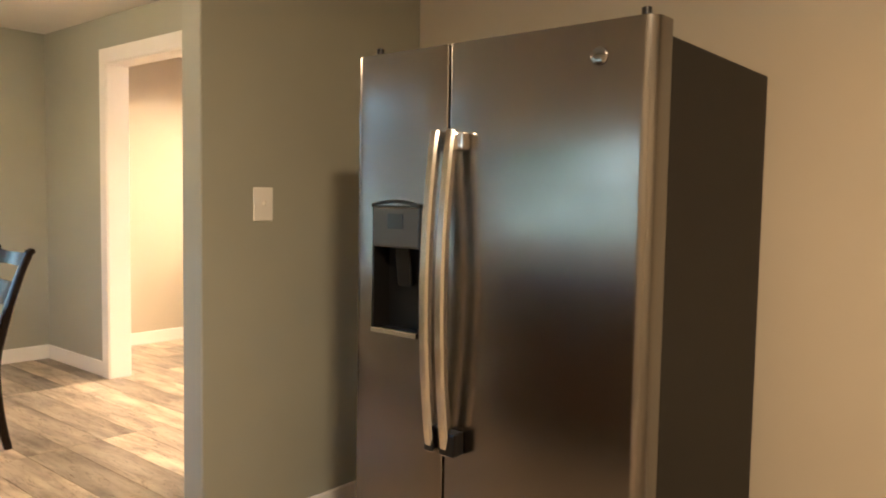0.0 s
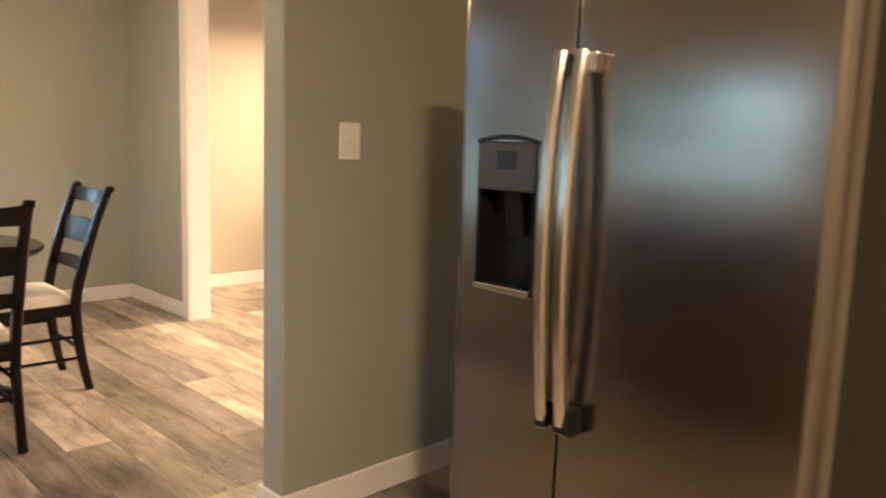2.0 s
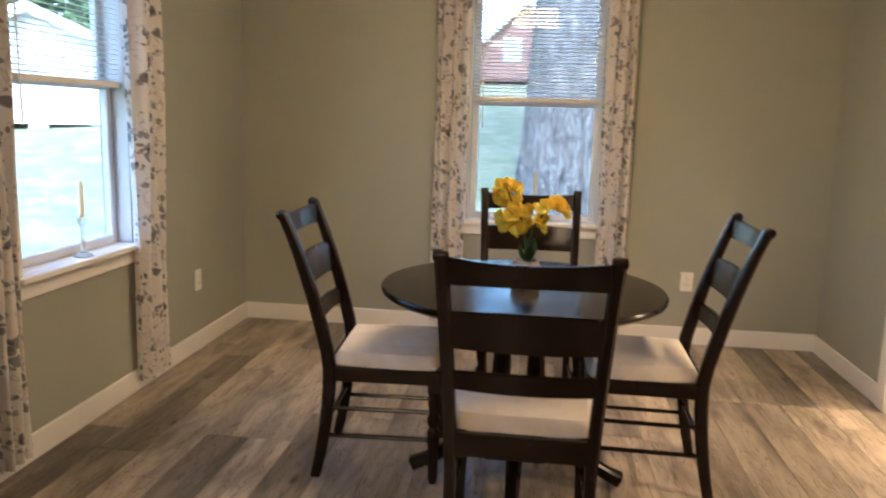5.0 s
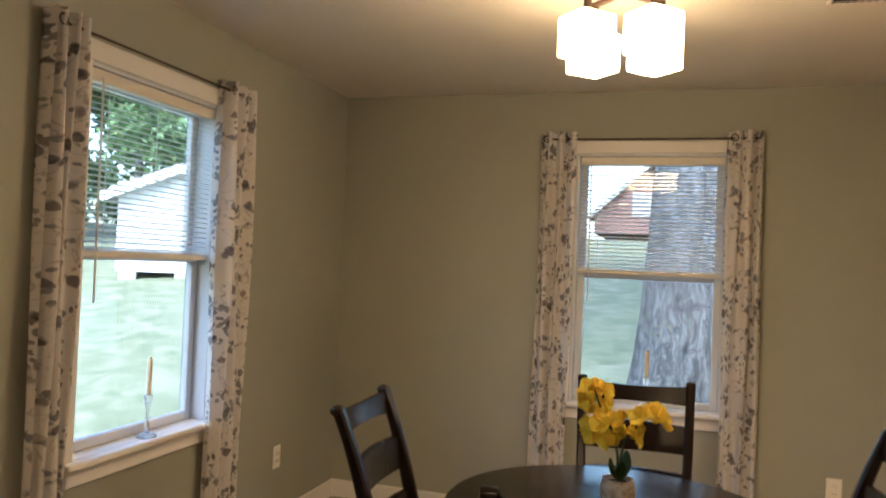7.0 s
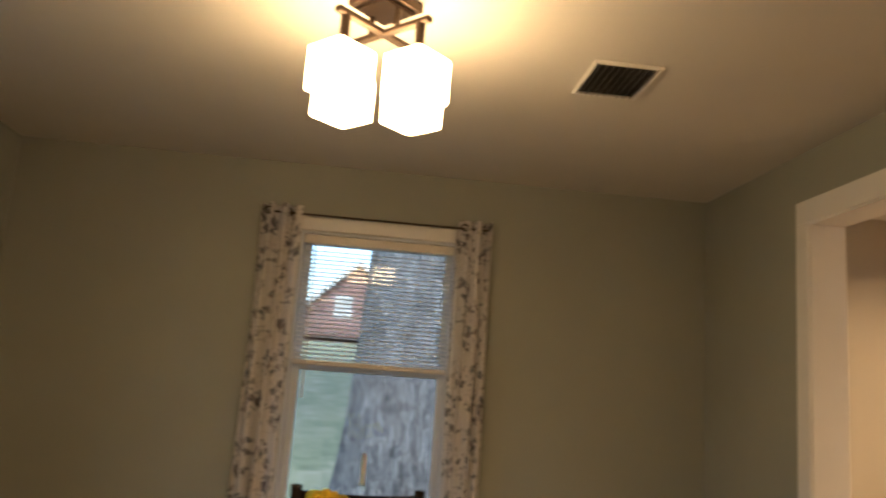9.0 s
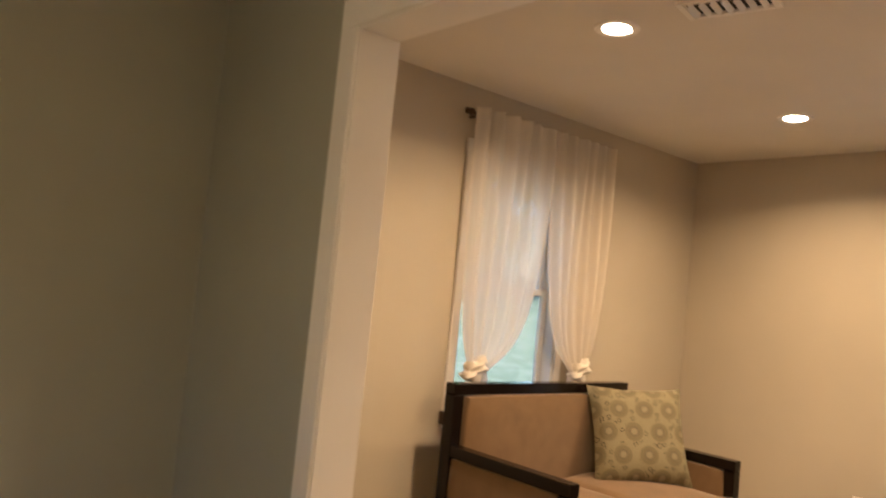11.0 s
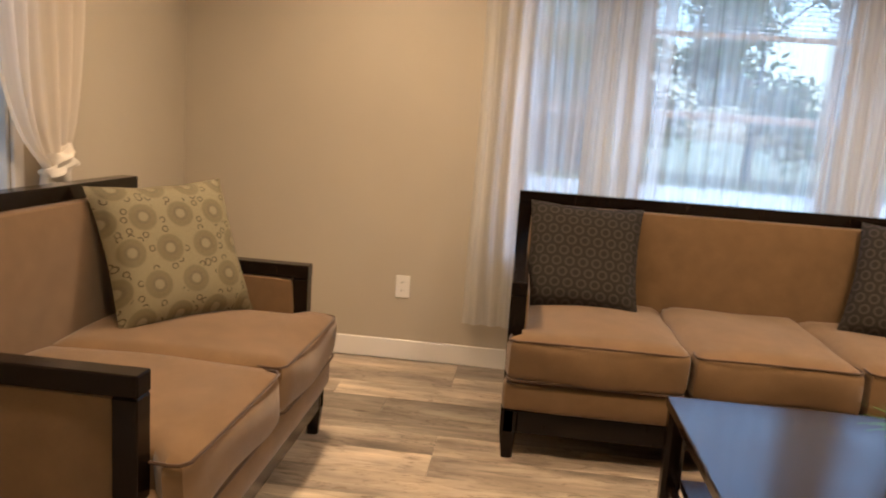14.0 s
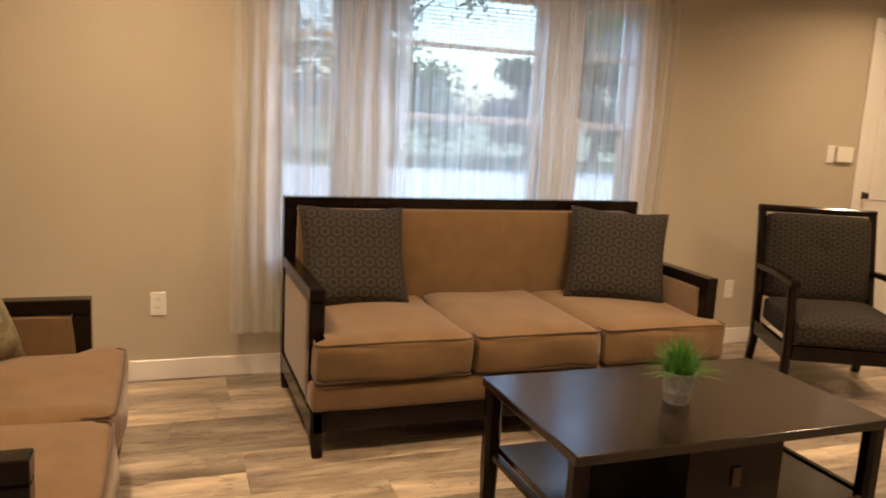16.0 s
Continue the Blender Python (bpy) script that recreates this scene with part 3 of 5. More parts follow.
window("window_1", at_north(sum(N_WIN) / 2), N_WIN[1] - N_WIN[0], WIN_Z0, WIN_Z1, "white double-hung dining room window with a stool and apron")
window("window_2", at_west(sum(W_WIN) / 2), W_WIN[1] - W_WIN[0], WIN_Z0, WIN_Z1, "white double-hung window over the garden")
window("window_3", at_north(sum(L_WIN) / 2), L_WIN[1] - L_WIN[0], WIN_Z0, WIN_Z1, "white double-hung living room window behind the loveseat")
window("window_4", at_east(sum(E_WIN) / 2), E_WIN[1] - E_WIN[0], 0.60, 2.05, "wide three-part living room window behind sheers", ((0, 0.16), (0.268, 0.722), (0.832, 1)))
window("window_5", at_west(sum(K_WIN) / 2), K_WIN[1] - K_WIN[0], 1.0, 1.65, "white kitchen window opposite the fridge")


def blind(m, width, top, bottom, label, tilt=20):
    """A raised or lowered mini blind: headrail, slats, bottom rail, wand."""
    b = thing("window_blind", m, label, "blind", "mini blinds")
    part("headrail", boxed(-width / 2, width / 2, 0.012, 0.05, top - 0.045, top, 0.003), RAIL, b)
    part("bottom_rail", boxed(-width / 2, width / 2, 0.018, 0.046, bottom, bottom + 0.026, 0.005), RAIL, b)
    n = max(2, int((top - 0.05 - bottom - 0.03) / 0.0215))
    bm = bmesh.new()
    rows = [(-0.0125, 0.0), (0, 0.0022), (0.0125, 0.0)]
    va = [[bm.verts.new((x, y, z)) for y, z in rows] for x in (-width / 2 + 0.004, width / 2 - 0.004)]
    for k in range(2):
        bm.faces.new((va[0][k], va[1][k], va[1][k + 1], va[0][k + 1]))
    bmesh.ops.solidify(bm, geom=bm.faces[:], thickness=0.0008)
    first = part("slat", bm, SLAT, b)
    for k in range(n):
        s = first if k == 0 else new("slat", first.data)
        s.parent = b
        s.matrix_basis = pose(0, 0.032, bottom + 0.036 + 0.0215 * k, tilt, 0, 0)
    for x in (-width * 0.36, 0.0, width * 0.36):
        part("ladder_cord", boxed(x - 0.001, x + 0.001, 0.018, 0.0195, bottom + 0.02, top - 0.04), SLAT, b)
    part("wand", tube([(-width / 2 + 0.06, 0.008, top - 0.03), (-width / 2 + 0.064, 0.006, bottom - 0.16)], 0.004), RAIL, b, "clear plastic tilt wand", True)
    return b


blind(at_north(sum(N_WIN) / 2), 0.765, WIN_Z1 - 0.016, 1.425, "white mini blind lowered over the upper sash")
blind(at_west(sum(W_WIN) / 2), 0.755, WIN_Z1 - 0.016, 1.41, "white mini blind lowered halfway in the garden window")
blind(at_north(sum(L_WIN) / 2), 0.725, WIN_Z1 - 0.016, 1.80, "white mini blind drawn up behind sheer curtains")
blind(at_east(sum(E_WIN) / 2), 0.93, 2.03, 1.72, "white mini blind drawn up in the middle light")
blind(at_east(2.372), 0.31, 2.03, 1.72, "narrow white mini blind drawn up in the side light")
blind(at_east(4.092), 0.31, 2.03, 1.72, "narrow white mini blind drawn up in the side light")


# ---- curtains ----
def cloth(name, m, x0, x1, z0, z1, folds, depth, material, label, shape=None, group="", seed=0):
    """A hanging cloth in local axes: x along the rod, -y into the room. shape(u, v) shifts and narrows it."""
    rnd = random.Random(seed)
    nu, nv = folds * 10, 40
    phases = [rnd.uniform(-0.5, 0.5) for _ in range(folds + 2)]
    bm = bmesh.new()
    uvl = bm.loops.layers.uv.new("UVMap")
    width = (x1 - x0) * 2.0
    grid, uvs = [], {}
    for j in range(nv + 1):
        v = j / nv
        row = []
        for i in range(nu + 1):
            u = i / nu
            k = u * folds
            ph = phases[int(k)] * (1 - k % 1) + phases[int(k) + 1] * (k % 1)
            amp = depth * (0.75 + 0.25 * math.sin(5 * u + seed)) * (0.7 + 0.3 * (1 - v))
            y = amp * math.sin(2 * math.pi * k + ph * (1.4 - 0.6 * v)) + 0.008 * math.sin(7 * v + 9 * u)
            x = x0 + (x1 - x0) * u + 0.006 * math.sin(6 * v + 13 * u + seed)
            z = z1 + (z0 - z1) * v
            if shape:
                x, y, z = shape(u, v, x, y, z)
            vert = bm.verts.new((x, y, z))
            uvs[vert] = (u * width + seed * 1.7, z)
            row.append(vert)
        grid.append(row)
    for a, b in zip(grid, grid[1:]):
        for i in range(nu):
            f = bm.faces.new((a[i], a[i + 1], b[i + 1], b[i]))
            f.smooth = True
            for lp in f.loops:
                lp[uvl].uv = uvs[lp.vert]
    ob = part(name, bm, material)
    ob.matrix_basis = m
    tagged(ob, label, "curtain", group)
    return ob


def rod(m, x0, x1, z, label, finial=0.018):
    r = thing("curtain_rod", m, label, "curtain rod")
    part("pole", tube([(x0, -0.06, z), (x1, -0.06, z)], 0.008 if finial > 0.013 else 0.005), BRONZE, r, "", True)
    for x, s in ((x0, -1), (x1, 1)):
        if finial < 0.011:
            continue
        f = lathe([(0.009, 0), (finial, 0.008), (finial, 0.02), (0.012, 0.028), (0.016, 0.045), (0.004, 0.052)], 14)
        bmesh.ops.transform(f, matrix=Matrix.Translation((x, -0.06, z)) @ Matrix.Rotation(s * math.pi / 2, 4, "Y"), verts=f.verts)
        part("finial", f, BRONZE, r, "", True)
        part("bracket", boxed(x - s * 0.03 - 0.006, x - s * 0.03 + 0.006, -0.06, -0.0005, z - 0.02, z - 0.006, 0.002), BRONZE, r)
    return r


def floral_pair(m, spans, label_m):
    rod(m, spans[0][0] + 0.03, spans[1][1] - 0.03, 2.165, "thin dark bronze curtain rod over a " + label_m, 0.010)
    for sd, (a, b) in enumerate(spans):
        c = cloth("floral_curtain", m @ pose(0, -0.06, 0), a, b, 0.06, 2.205, 3, 0.046, FLORAL, "white cotton curtain with grey floral print, grommet top", group="floral curtains", seed=sd + int(b * 100))
        for k in range(2):
            g = bmesh.new()
            bmesh.ops.create_circle(g, radius=0.021, segments=18, cap_ends=False)
            e = bmesh.ops.extrude_edge_only(g, edges=g.edges[:])
            vs = [q for q in e["geom"] if isinstance(q, bmesh.types.BMVert)]
            for q in vs:
                q.co *= 0.68
            bmesh.ops.solidify(g, geom=g.faces[:], thickness=0.003)
            x = a + (b - a) * (k + 0.35) / 2
            bmesh.ops.transform(g, matrix=Matrix.Translation((x, -0.026 + 0.02 * (k % 2), 2.165)) @ Matrix.Rotation(math.pi / 2, 4, "X"), verts=g.verts)
            part("grommet", g, BRONZE, c, "dark bronze grommet")


floral_pair(at_north(1.80), ((-0.58, -0.38), (0.405, 0.59)), "dining window")
floral_pair(at_west(4.20), ((-0.585, -0.43), (0.375, 0.635)), "garden window")

rod(at_north(5.405), -0.56, 0.56, 2.285, "dark bronze curtain rod with square finials above the loveseat")
rod(at_east(3.25), -1.26, 1.26, 2.25, "long dark bronze curtain rod over the wide window")


def tied(s, knot_x, knot_z):
    """Drawn together to a knot near the outer edge, low down, with the cloth swooping to it."""
    def shape(u, v, x, y, z):
        full = 2.30
        k = (full - z) / (full - knot_z)
        if k <= 1:
            k = max(0.0, k)
            pull = k ** 9
            width = 1 - 0.24 * k ** 2 - 0.54 * pull
            nx = knot_x + (x - knot_x) * width
            sag = 0.10 * (1 - abs(u - (0.75 if s < 0 else 0.25)) * 1.2) * math.sin(math.pi * min(1, k)) * pull
            return nx, y * (1 - 0.3 * pull), z - sag
        spread = 0.20 + 0.25 * min(1, (k - 1) / 0.25)
        return knot_x + (x - knot_x) * spread, y, z
    return shape


for s, x0, x1, kx in ((-1, -0.57, 0.03, -0.425), (1, 0.045, 0.58, 0.405)):
    m = at_north(5.405) @ pose(0, -0.10, 0)
    c = cloth("sheer_curtain", m, x0, x1, 0.55, 2.315, 6, 0.030, TIED, "sheer white voile curtain tied in a knot", shape=tied(s, kx, 1.0), group="tied sheers", seed=20 + s)
    knot = bmesh.new()
    bmesh.ops.create_uvsphere(knot, u_segments=20, v_segments=14, radius=1)
    for q in knot.verts:
        d = 1 + 0.16 * math.sin(5 * q.co.x + 6 * q.co.z) + 0.1 * math.sin(11 * q.co.z + 4 * q.co.y)
        q.co = Vector((q.co.x * 0.075 * d + kx, q.co.y * 0.05 * d - 0.005, q.co.z * 0.06 * d + 1.0 + 0.35 * q.co.x * 0.08))
    part("knot", knot, KNOT, c, "twisted knot of white voile", True)

for s, x0, x1, f, sd in ((-1, -1.235, -0.36, 11, 5), (-1, -0.42, 0.38, 9, 6), (1, 0.32, 1.24, 12, 7)):
    cloth("sheer_curtain", at_east(3.25) @ pose(0, -0.105 + 0.008 * (sd % 2), 0), x0, x1, 0.245, 2.275, f, 0.034 if sd == 5 else 0.026, VOILE if sd == 5 else SHEER, "long sheer white voile curtain hanging in folds", group="wide window sheers", seed=sd)


hb = thing("curtain_holdback", at_north(4.885) @ pose(0, 0, 0.735), "small grey metal curtain holdback on the wall", "holdback")
part("bracket", boxed(-0.022, 0.012, -0.045, -0.0005, -0.02, 0.045, 0.006, 2), BRONZE, hb)
part("post", lathe([(0.008, -0.085), (0.014, -0.08), (0.014, 0.02), (0.010, 0.026)], 16, at=(0.008, -0.06)), CHROME, hb, "bright metal post", True)


# ---- front door, switches, outlets, vents, lamps ----
door = structure("door_1", boxed(XE + 0.03, XE + 0.075, -0.47, 0.35, 0.01, 2.03, 0.003), TRIM, "white painted front door, closed")
for z0, z1 in ((0.2, 0.75), (0.95, 1.85)):
    for y0, y1 in ((-0.36, -0.10), (0.0, 0.25)):
        part("panel", boxed(XE + 0.022, XE + 0.032, y0, y1, z0, z1, 0.006), TRIM, door)
knob = lathe([(0.026, 0), (0.026, 0.005), (0.009, 0.009), (0.009, 0.02), (0.020, 0.028), (0.022, 0.038), (0.012, 0.046)], 18)
bmesh.ops.transform(knob, matrix=Matrix.Translation((XE + 0.03, 0.30, 0.985)) @ Matrix.Rotation(-math.pi / 2, 4, "Y"), verts=knob.verts)
part("door_knob", knob, BRONZE, door, "dark bronze door knob", True)
dc = structure("trim_door", boxed(XE - 0.018, XE + 0.0, 0.36, 0.44, 0, 2.06, 0.003), TRIM, "white painted casing round the front door")
part("side_casing", boxed(XE - 0.018, XE, -0.56, -0.48, 0, 2.06, 0.003), TRIM, dc)
part("head_casing", boxed(XE - 0.018, XE, -0.56, 0.44, 2.061, 2.14, 0.003), TRIM, dc)
for y0, y1 in ((0.352, 0.379), (-0.499, -0.472)):
    part("door_jamb", boxed(XE + 0.001, XE + 0.13, y0, y1, 0, 2.035), TRIM, dc)
part("head_jamb", boxed(XE + 0.001, XE + 0.13, -0.499, 0.379, 2.035, 2.049), TRIM, dc)


def outlet(m):
    o = thing("wall_outlet", m, "white duplex outlet plate on the wall", "outlet", "wall outlets")
    part("plate", boxed(-0.037, 0.037, -0.006, -0.0003, -0.059, 0.059, 0.003), PLASTIC, o)
    for z in (-0.02, 0.02):
        r = part("receptacle", boxed(-0.017, 0.017, -0.0085, -0.006, z - 0.014, z + 0.014, 0.003), PLASTIC, o)
        for x in (-0.007, 0.007):
            part("slot", boxed(x - 0.0012, x + 0.0012, -0.009, -0.0085, z - 0.003, z + 0.006), SLOT, r)
    return o


outlet(pose(2.77, YN, 0.385))
outlet(at_west(5.30) @ pose(0, 0, 0.395))
outlet(at_east(4.815) @ pose(0, 0, 0.388))
outlet(at_east(1.367) @ pose(0, 0, 0.366))
sw = thing("light_switch", pose(2.716, YP0, 1.236), "white toggle light switch on the sage wall", "switch")
part("plate", boxed(-0.042, 0.042, -0.006, -0.0003, -0.06, 0.06, 0.003), PLASTIC, sw)
part("toggle", sweep([(0, -0.006, 0.0), (0, -0.018, 0.008)], (0.009, 0.012)), PLASTIC, sw)
th = thing("thermostat", at_east(0.585) @ pose(0, 0, 1.255), "white rectangular thermostat by the front door", "thermostat")
part("body", boxed(-0.045, 0.095, -0.026, -0.0003, -0.05, 0.052, 0.006, 2), PLASTIC, th)
part("side_plate", boxed(-0.115, -0.05, -0.008, -0.0003, -0.058, 0.058, 0.003), PLASTIC, th)


def vent(m, w, l, label, slats=9, f=0.026):
    v = thing("ceiling_vent", m, label, "vent", "ceiling vents")
    bm = boxed(-w / 2, w / 2, -l / 2, -l / 2 + f, -0.012, -0.0005, 0.003)
    box(bm, -w / 2, w / 2, l / 2 - f, l / 2, -0.012, -0.0005, 0.003)
    box(bm, -w / 2, -w / 2 + f, -l / 2 + f, l / 2 - f, -0.012, -0.0005, 0.003)
    box(bm, w / 2 - f, w / 2, -l / 2 + f, l / 2 - f, -0.012, -0.0005, 0.003)
    part("frame", bm, TRIM, v)
    # near-black sheet in place of the shade up the duct
    part("duct_shade", boxed(-w / 2 + f, w / 2 - f, -l / 2 + f, l / 2 - f, -0.003, -0.0006), SLOT, v)
    step = (l - 2 * f) / slats
    for k in range(slats):
        y = -l / 2 + f + step * (k + 0.5)
        part("slat", sweep([(-w / 2 + f, y, -0.009), (w / 2 - f, y, -0.009)], (0.002, step * 0.7), side=(0, 1.4, 1)), LOUVRE if slats > 8 else TRIM, v)
    return v


vent(pose(2.561, 4.553, H, 0, 0, 90), 0.28, 0.23, "square ceiling air vent with dark louvres", 9, 0.014)
vent(pose(4.63, 4.47, H, 0, 0, 12), 0.16, 0.32, "white ceiling air register in the living room", 7)


def downlight_can(x, y):
    d = thing("recessed_light", pose(x, y, H), "white recessed ceiling downlight, lit", "ceiling light", "recessed lights")
    part("trim_ring", lathe([(0.058, -0.004), (0.085, -0.006), (0.088, -0.0005), (0.058, -0.0005)], 28), TRIM, d, "", True)
    part("lens", lathe([(0.001, -0.0045), (0.057, -0.0045), (0.057, -0.001), (0.001, -0.001)], 28), LED_GLOW, d, "glowing warm lens")
    downlight(x, y, 7.3)


# only the two at y = 4.92 are known; the others are added, unseen
for x, y in ((4.62, 4.92), (4.62, 2.9), (4.62, 0.6), (6.15, 4.92), (5.75, 2.9), (6.15, 0.6)):
    downlight_can(x, y)
# kitchen ceiling light, behind the camera
kd = bpy.data.lights.new("kitchen_lamp", "AREA")
kd.shape, kd.size, kd.energy, kd.color = "DISK", 0.2, 9, WARM
new("kitchen_lamp", kd).matrix_world = pose(1.2, -0.2, H - 0.09)
kl = thing("kitchen_ceiling_light", pose(1.2, -0.2, H), "round white flush ceiling light, lit", "ceiling light")
part("rim", lathe([(0.17, -0.035), (0.19, -0.03), (0.19, -0.0005), (0.17, -0.0005)], 32), TRIM, kl, "", True)
part("diffuser", lathe([(0.04, -0.085), (0.11, -0.07), (0.165, -0.036), (0.165, -0.03)], 32), glow("lit_kitchen_diffuser", (1.0, 0.68, 0.40), 3.0), kl, "glowing opal diffuser", True)

lamp = thing("ceiling_lamp", pose(1.771, 4.19, H, 0, 0, 45), "bronze ceiling lamp with four lit opal glass cubes", "ceiling lamp")
bm = boxed(-0.076, 0.076, -0.076, 0.076, -0.03, -0.0005, 0.006, 2)
box(bm, -0.06, 0.06, -0.06, 0.06, -0.042, -0.0295, 0.004, 1)
part("ceiling_plate", bm, BRONZE, lamp)
for a, b in (((-0.175, 0.175), (-0.011, 0.011)), ((-0.011, 0.011), (-0.175, 0.175))):
    part("arm", boxed(*a, *b, -0.112 if a[1] > 0.1 else -0.113, -0.094 if a[1] > 0.1 else -0.095, 0.003), BRONZE, lamp)
for k in range(2):
    part("stem", tube([(0, -0.05 + 0.1 * k, -0.03), (0, -0.05 + 0.1 * k, -0.1)], 0.009), BRONZE, lamp, "", True)
for x, y in ((0.142, 0), (-0.142, 0), (0, 0.142), (0, -0.142)):
    part("socket", tube([(x, y, -0.1), (x, y, -0.205)], 0.013), BRONZE, lamp, "", True)
    part("shade", boxed(x - 0.065, x + 0.065, y - 0.065, y + 0.065, -0.334, -0.205, 0.01, 2), SHADE_GLOW, lamp, "glowing opal glass cube shade")

# ---- kitchen: the fridge ----
fr = thing("refrigerator", pose(2.51, 1.11, 0, 0, 0, -90), "stainless steel side-by-side refrigerator with charcoal sides", "refrigerator")
# local axes: x along the front towards the partition is negative, y into the fridge
FW, FH = 0.435, 1.645
part("cabinet_body", boxed(-FW + 0.004, FW - 0.004, 0.085, 0.72, 0.05, FH - 0.03, 0.006, 2), FRIDGE_SIDE, fr, "charcoal textured cabinet")
part("kick_plate", boxed(-FW + 0.02, FW - 0.02, 0.07, 0.10, 0.0, 0.075), BLACK, fr)
SEAM = -0.103


def fridge_door(name, x0, x1, r0, r1, hole=None):
    """A door panel with rolled front edges; hole is (x0, x1, z0, z1)."""
    bm = bmesh.new()
    z0, z1 = 0.085, FH
    prof = [(x0, 0.075), (x0, r0)]
    for k in range(7):
        a = math.pi / 2 * k / 6
        prof.append((x0 + r0 - r0 * math.cos(a), r0 - r0 * math.sin(a)))
    xs = [hole[0], hole[1]] if hole else []
    for x in xs:
        prof.append((x, 0.0))
    for k in range(7):
        a = math.pi / 2 * (1 - k / 6)
        prof.append((x1 - r1 + r1 * math.cos(a), r1 - r1 * math.sin(a)))
    prof.append((x1, 0.075))
    levels = [z0] + ([hole[2], hole[3]] if hole else []) + [z1]
    rows = [[bm.verts.new((x, y, z)) for x, y in prof] for z in levels]
    for i, (a, b) in enumerate(zip(rows, rows[1:])):
        for k in range(len(prof) - 1):
            if hole and i == 1 and prof[k][0] == hole[0] and prof[k + 1][0] == hole[1]:
                continue
            bm.faces.new((a[k], a[k + 1], b[k + 1], b[k]))
    bm.faces.new(rows[0])
    bm.faces.new(list(reversed(rows[-1])))
    for a, b in zip(rows, rows[1:]):
        bm.faces.new((a[-1], a[0], b[0], b[-1]))
    bmesh.ops.recalc_face_normals(bm, faces=bm.faces)
    return part(name, bm, STEEL, fr, "brushed stainless steel door", True)


HOLE = (-0.362, -0.188, 0.905, 1.245)
fd = fridge_door("freezer_door", -FW, SEAM - 0.003, 0.028, 0.007, HOLE)
rd = fridge_door("fridge_door", SEAM + 0.003, FW, 0.007, 0.032)
# ice and water dispenser
hx0, hx1, hz0, hz1 = HOLE
bm = boxed(hx0, hx1, 0.06, 0.064, hz0, hz1)
box(bm, hx0 - 0.001, hx0 + 0.006, 0.0, 0.06, hz0, hz1)
box(bm, hx1 - 0.006, hx1 + 0.001, 0.0, 0.06, hz0, hz1)
box(bm, hx0, hx1, 0.0, 0.06, hz0 - 0.001, hz0 + 0.006)
cav = part("dispenser_cavity", bm, BLACK, fd)
part("dispenser_panel", boxed(hx0 + 0.004, hx1 - 0.004, -0.004, 0.05, 1.135, hz1 - 0.002, 0.006, 2), mat("grey_panel", (0.055, 0.053, 0.05), 0.3, 0.4), fd)
part("dispenser_screen", boxed(hx0 + 0.06, hx0 + 0.115, -0.006, -0.003, 1.185, 1.225), DISPLAY, fd, "dark blue display")
part("dispenser_rim", sweep([(hx0 + 0.005, -0.003, hz0 + 0.004), (hx1 - 0.005, -0.003, hz0 + 0.004)], (0.016, 0.012), side=(0, 0, 1)), CHROME, fd, "bright lower lip")
part("dispenser_arch", sweep([(hx0 + (hx1 - hx0) * k / 10, -0.002, hz1 + 0.012 * math.sin(math.pi * k / 10)) for k in range(11)], (0.008, 0.01), side=(0, 1, 0)), BLACK, fd)
part("dispenser_lever", sweep([(-0.28, 0.03, 1.14), (-0.28, 0.045, 1.03)], (0.05, 0.01)), BLACK, fd)
for s, dr in ((-1, fd), (1, rd)):
    x = SEAM + 0.009 + s * 0.025
    pts = []
    for k in range(21):
        f = k / 20
        pts.append((x, -0.024 - 0.034 * math.sin(math.pi * f) ** 0.8, 0.635 + 0.795 * f))
    hd = part("handle", sweep(pts, (0.029, 0.026)), CHROME, dr, "long curved stainless handle", True)
    part("handle_mount", boxed(x - 0.013, x + (0.036 if s > 0 else 0.013), -0.03, -0.0005, 1.383, 1.427, 0.006, 2), CHROME, hd)
    part("handle_foot", boxed(x - 0.0145, x + (0.034 if s > 0 else 0.0145), -0.040, -0.0005, 0.634, 0.692, 0.005, 2), BLACK, hd, "black plastic handle end")
badge = lathe([(0.004, 0), (0.018, 0.0), (0.020, 0.002), (0.017, 0.004), (0.004, 0.0045)], 24)
bmesh.ops.transform(badge, matrix=Matrix.Translation((0.307, -0.0002, 1.572)) @ Matrix.Rotation(math.pi / 2, 4, "X"), verts=badge.verts)
part("round_badge", badge, STEEL, rd, "small round metal badge", True)
for x in (-FW + 0.045, FW - 0.05):
    part("hinge_cover", boxed(x - 0.03, x + 0.03, 0.03, 0.12, FH - 0.029, FH + 0.008, 0.006, 2), BLACK, fr)
    part("hinge_pin", lathe([(0.011, FH + 0.009), (0.011, FH + 0.024), (0.006, FH + 0.027)], 12, at=(x + 0.005, 0.045)), BLACK, fr, "", True)

# base cabinets under the kitchen window, seen mirrored in the fridge doors
CABINET = dark_wood("brown_cabinet_wood", (0.085, 0.046, 0.026), 0.4)
WORKTOP = mottled("dark_speckled_worktop", [(0.35, (0.03, 0.028, 0.026)), (0.6, (0.09, 0.084, 0.078))], 60, 0.3)


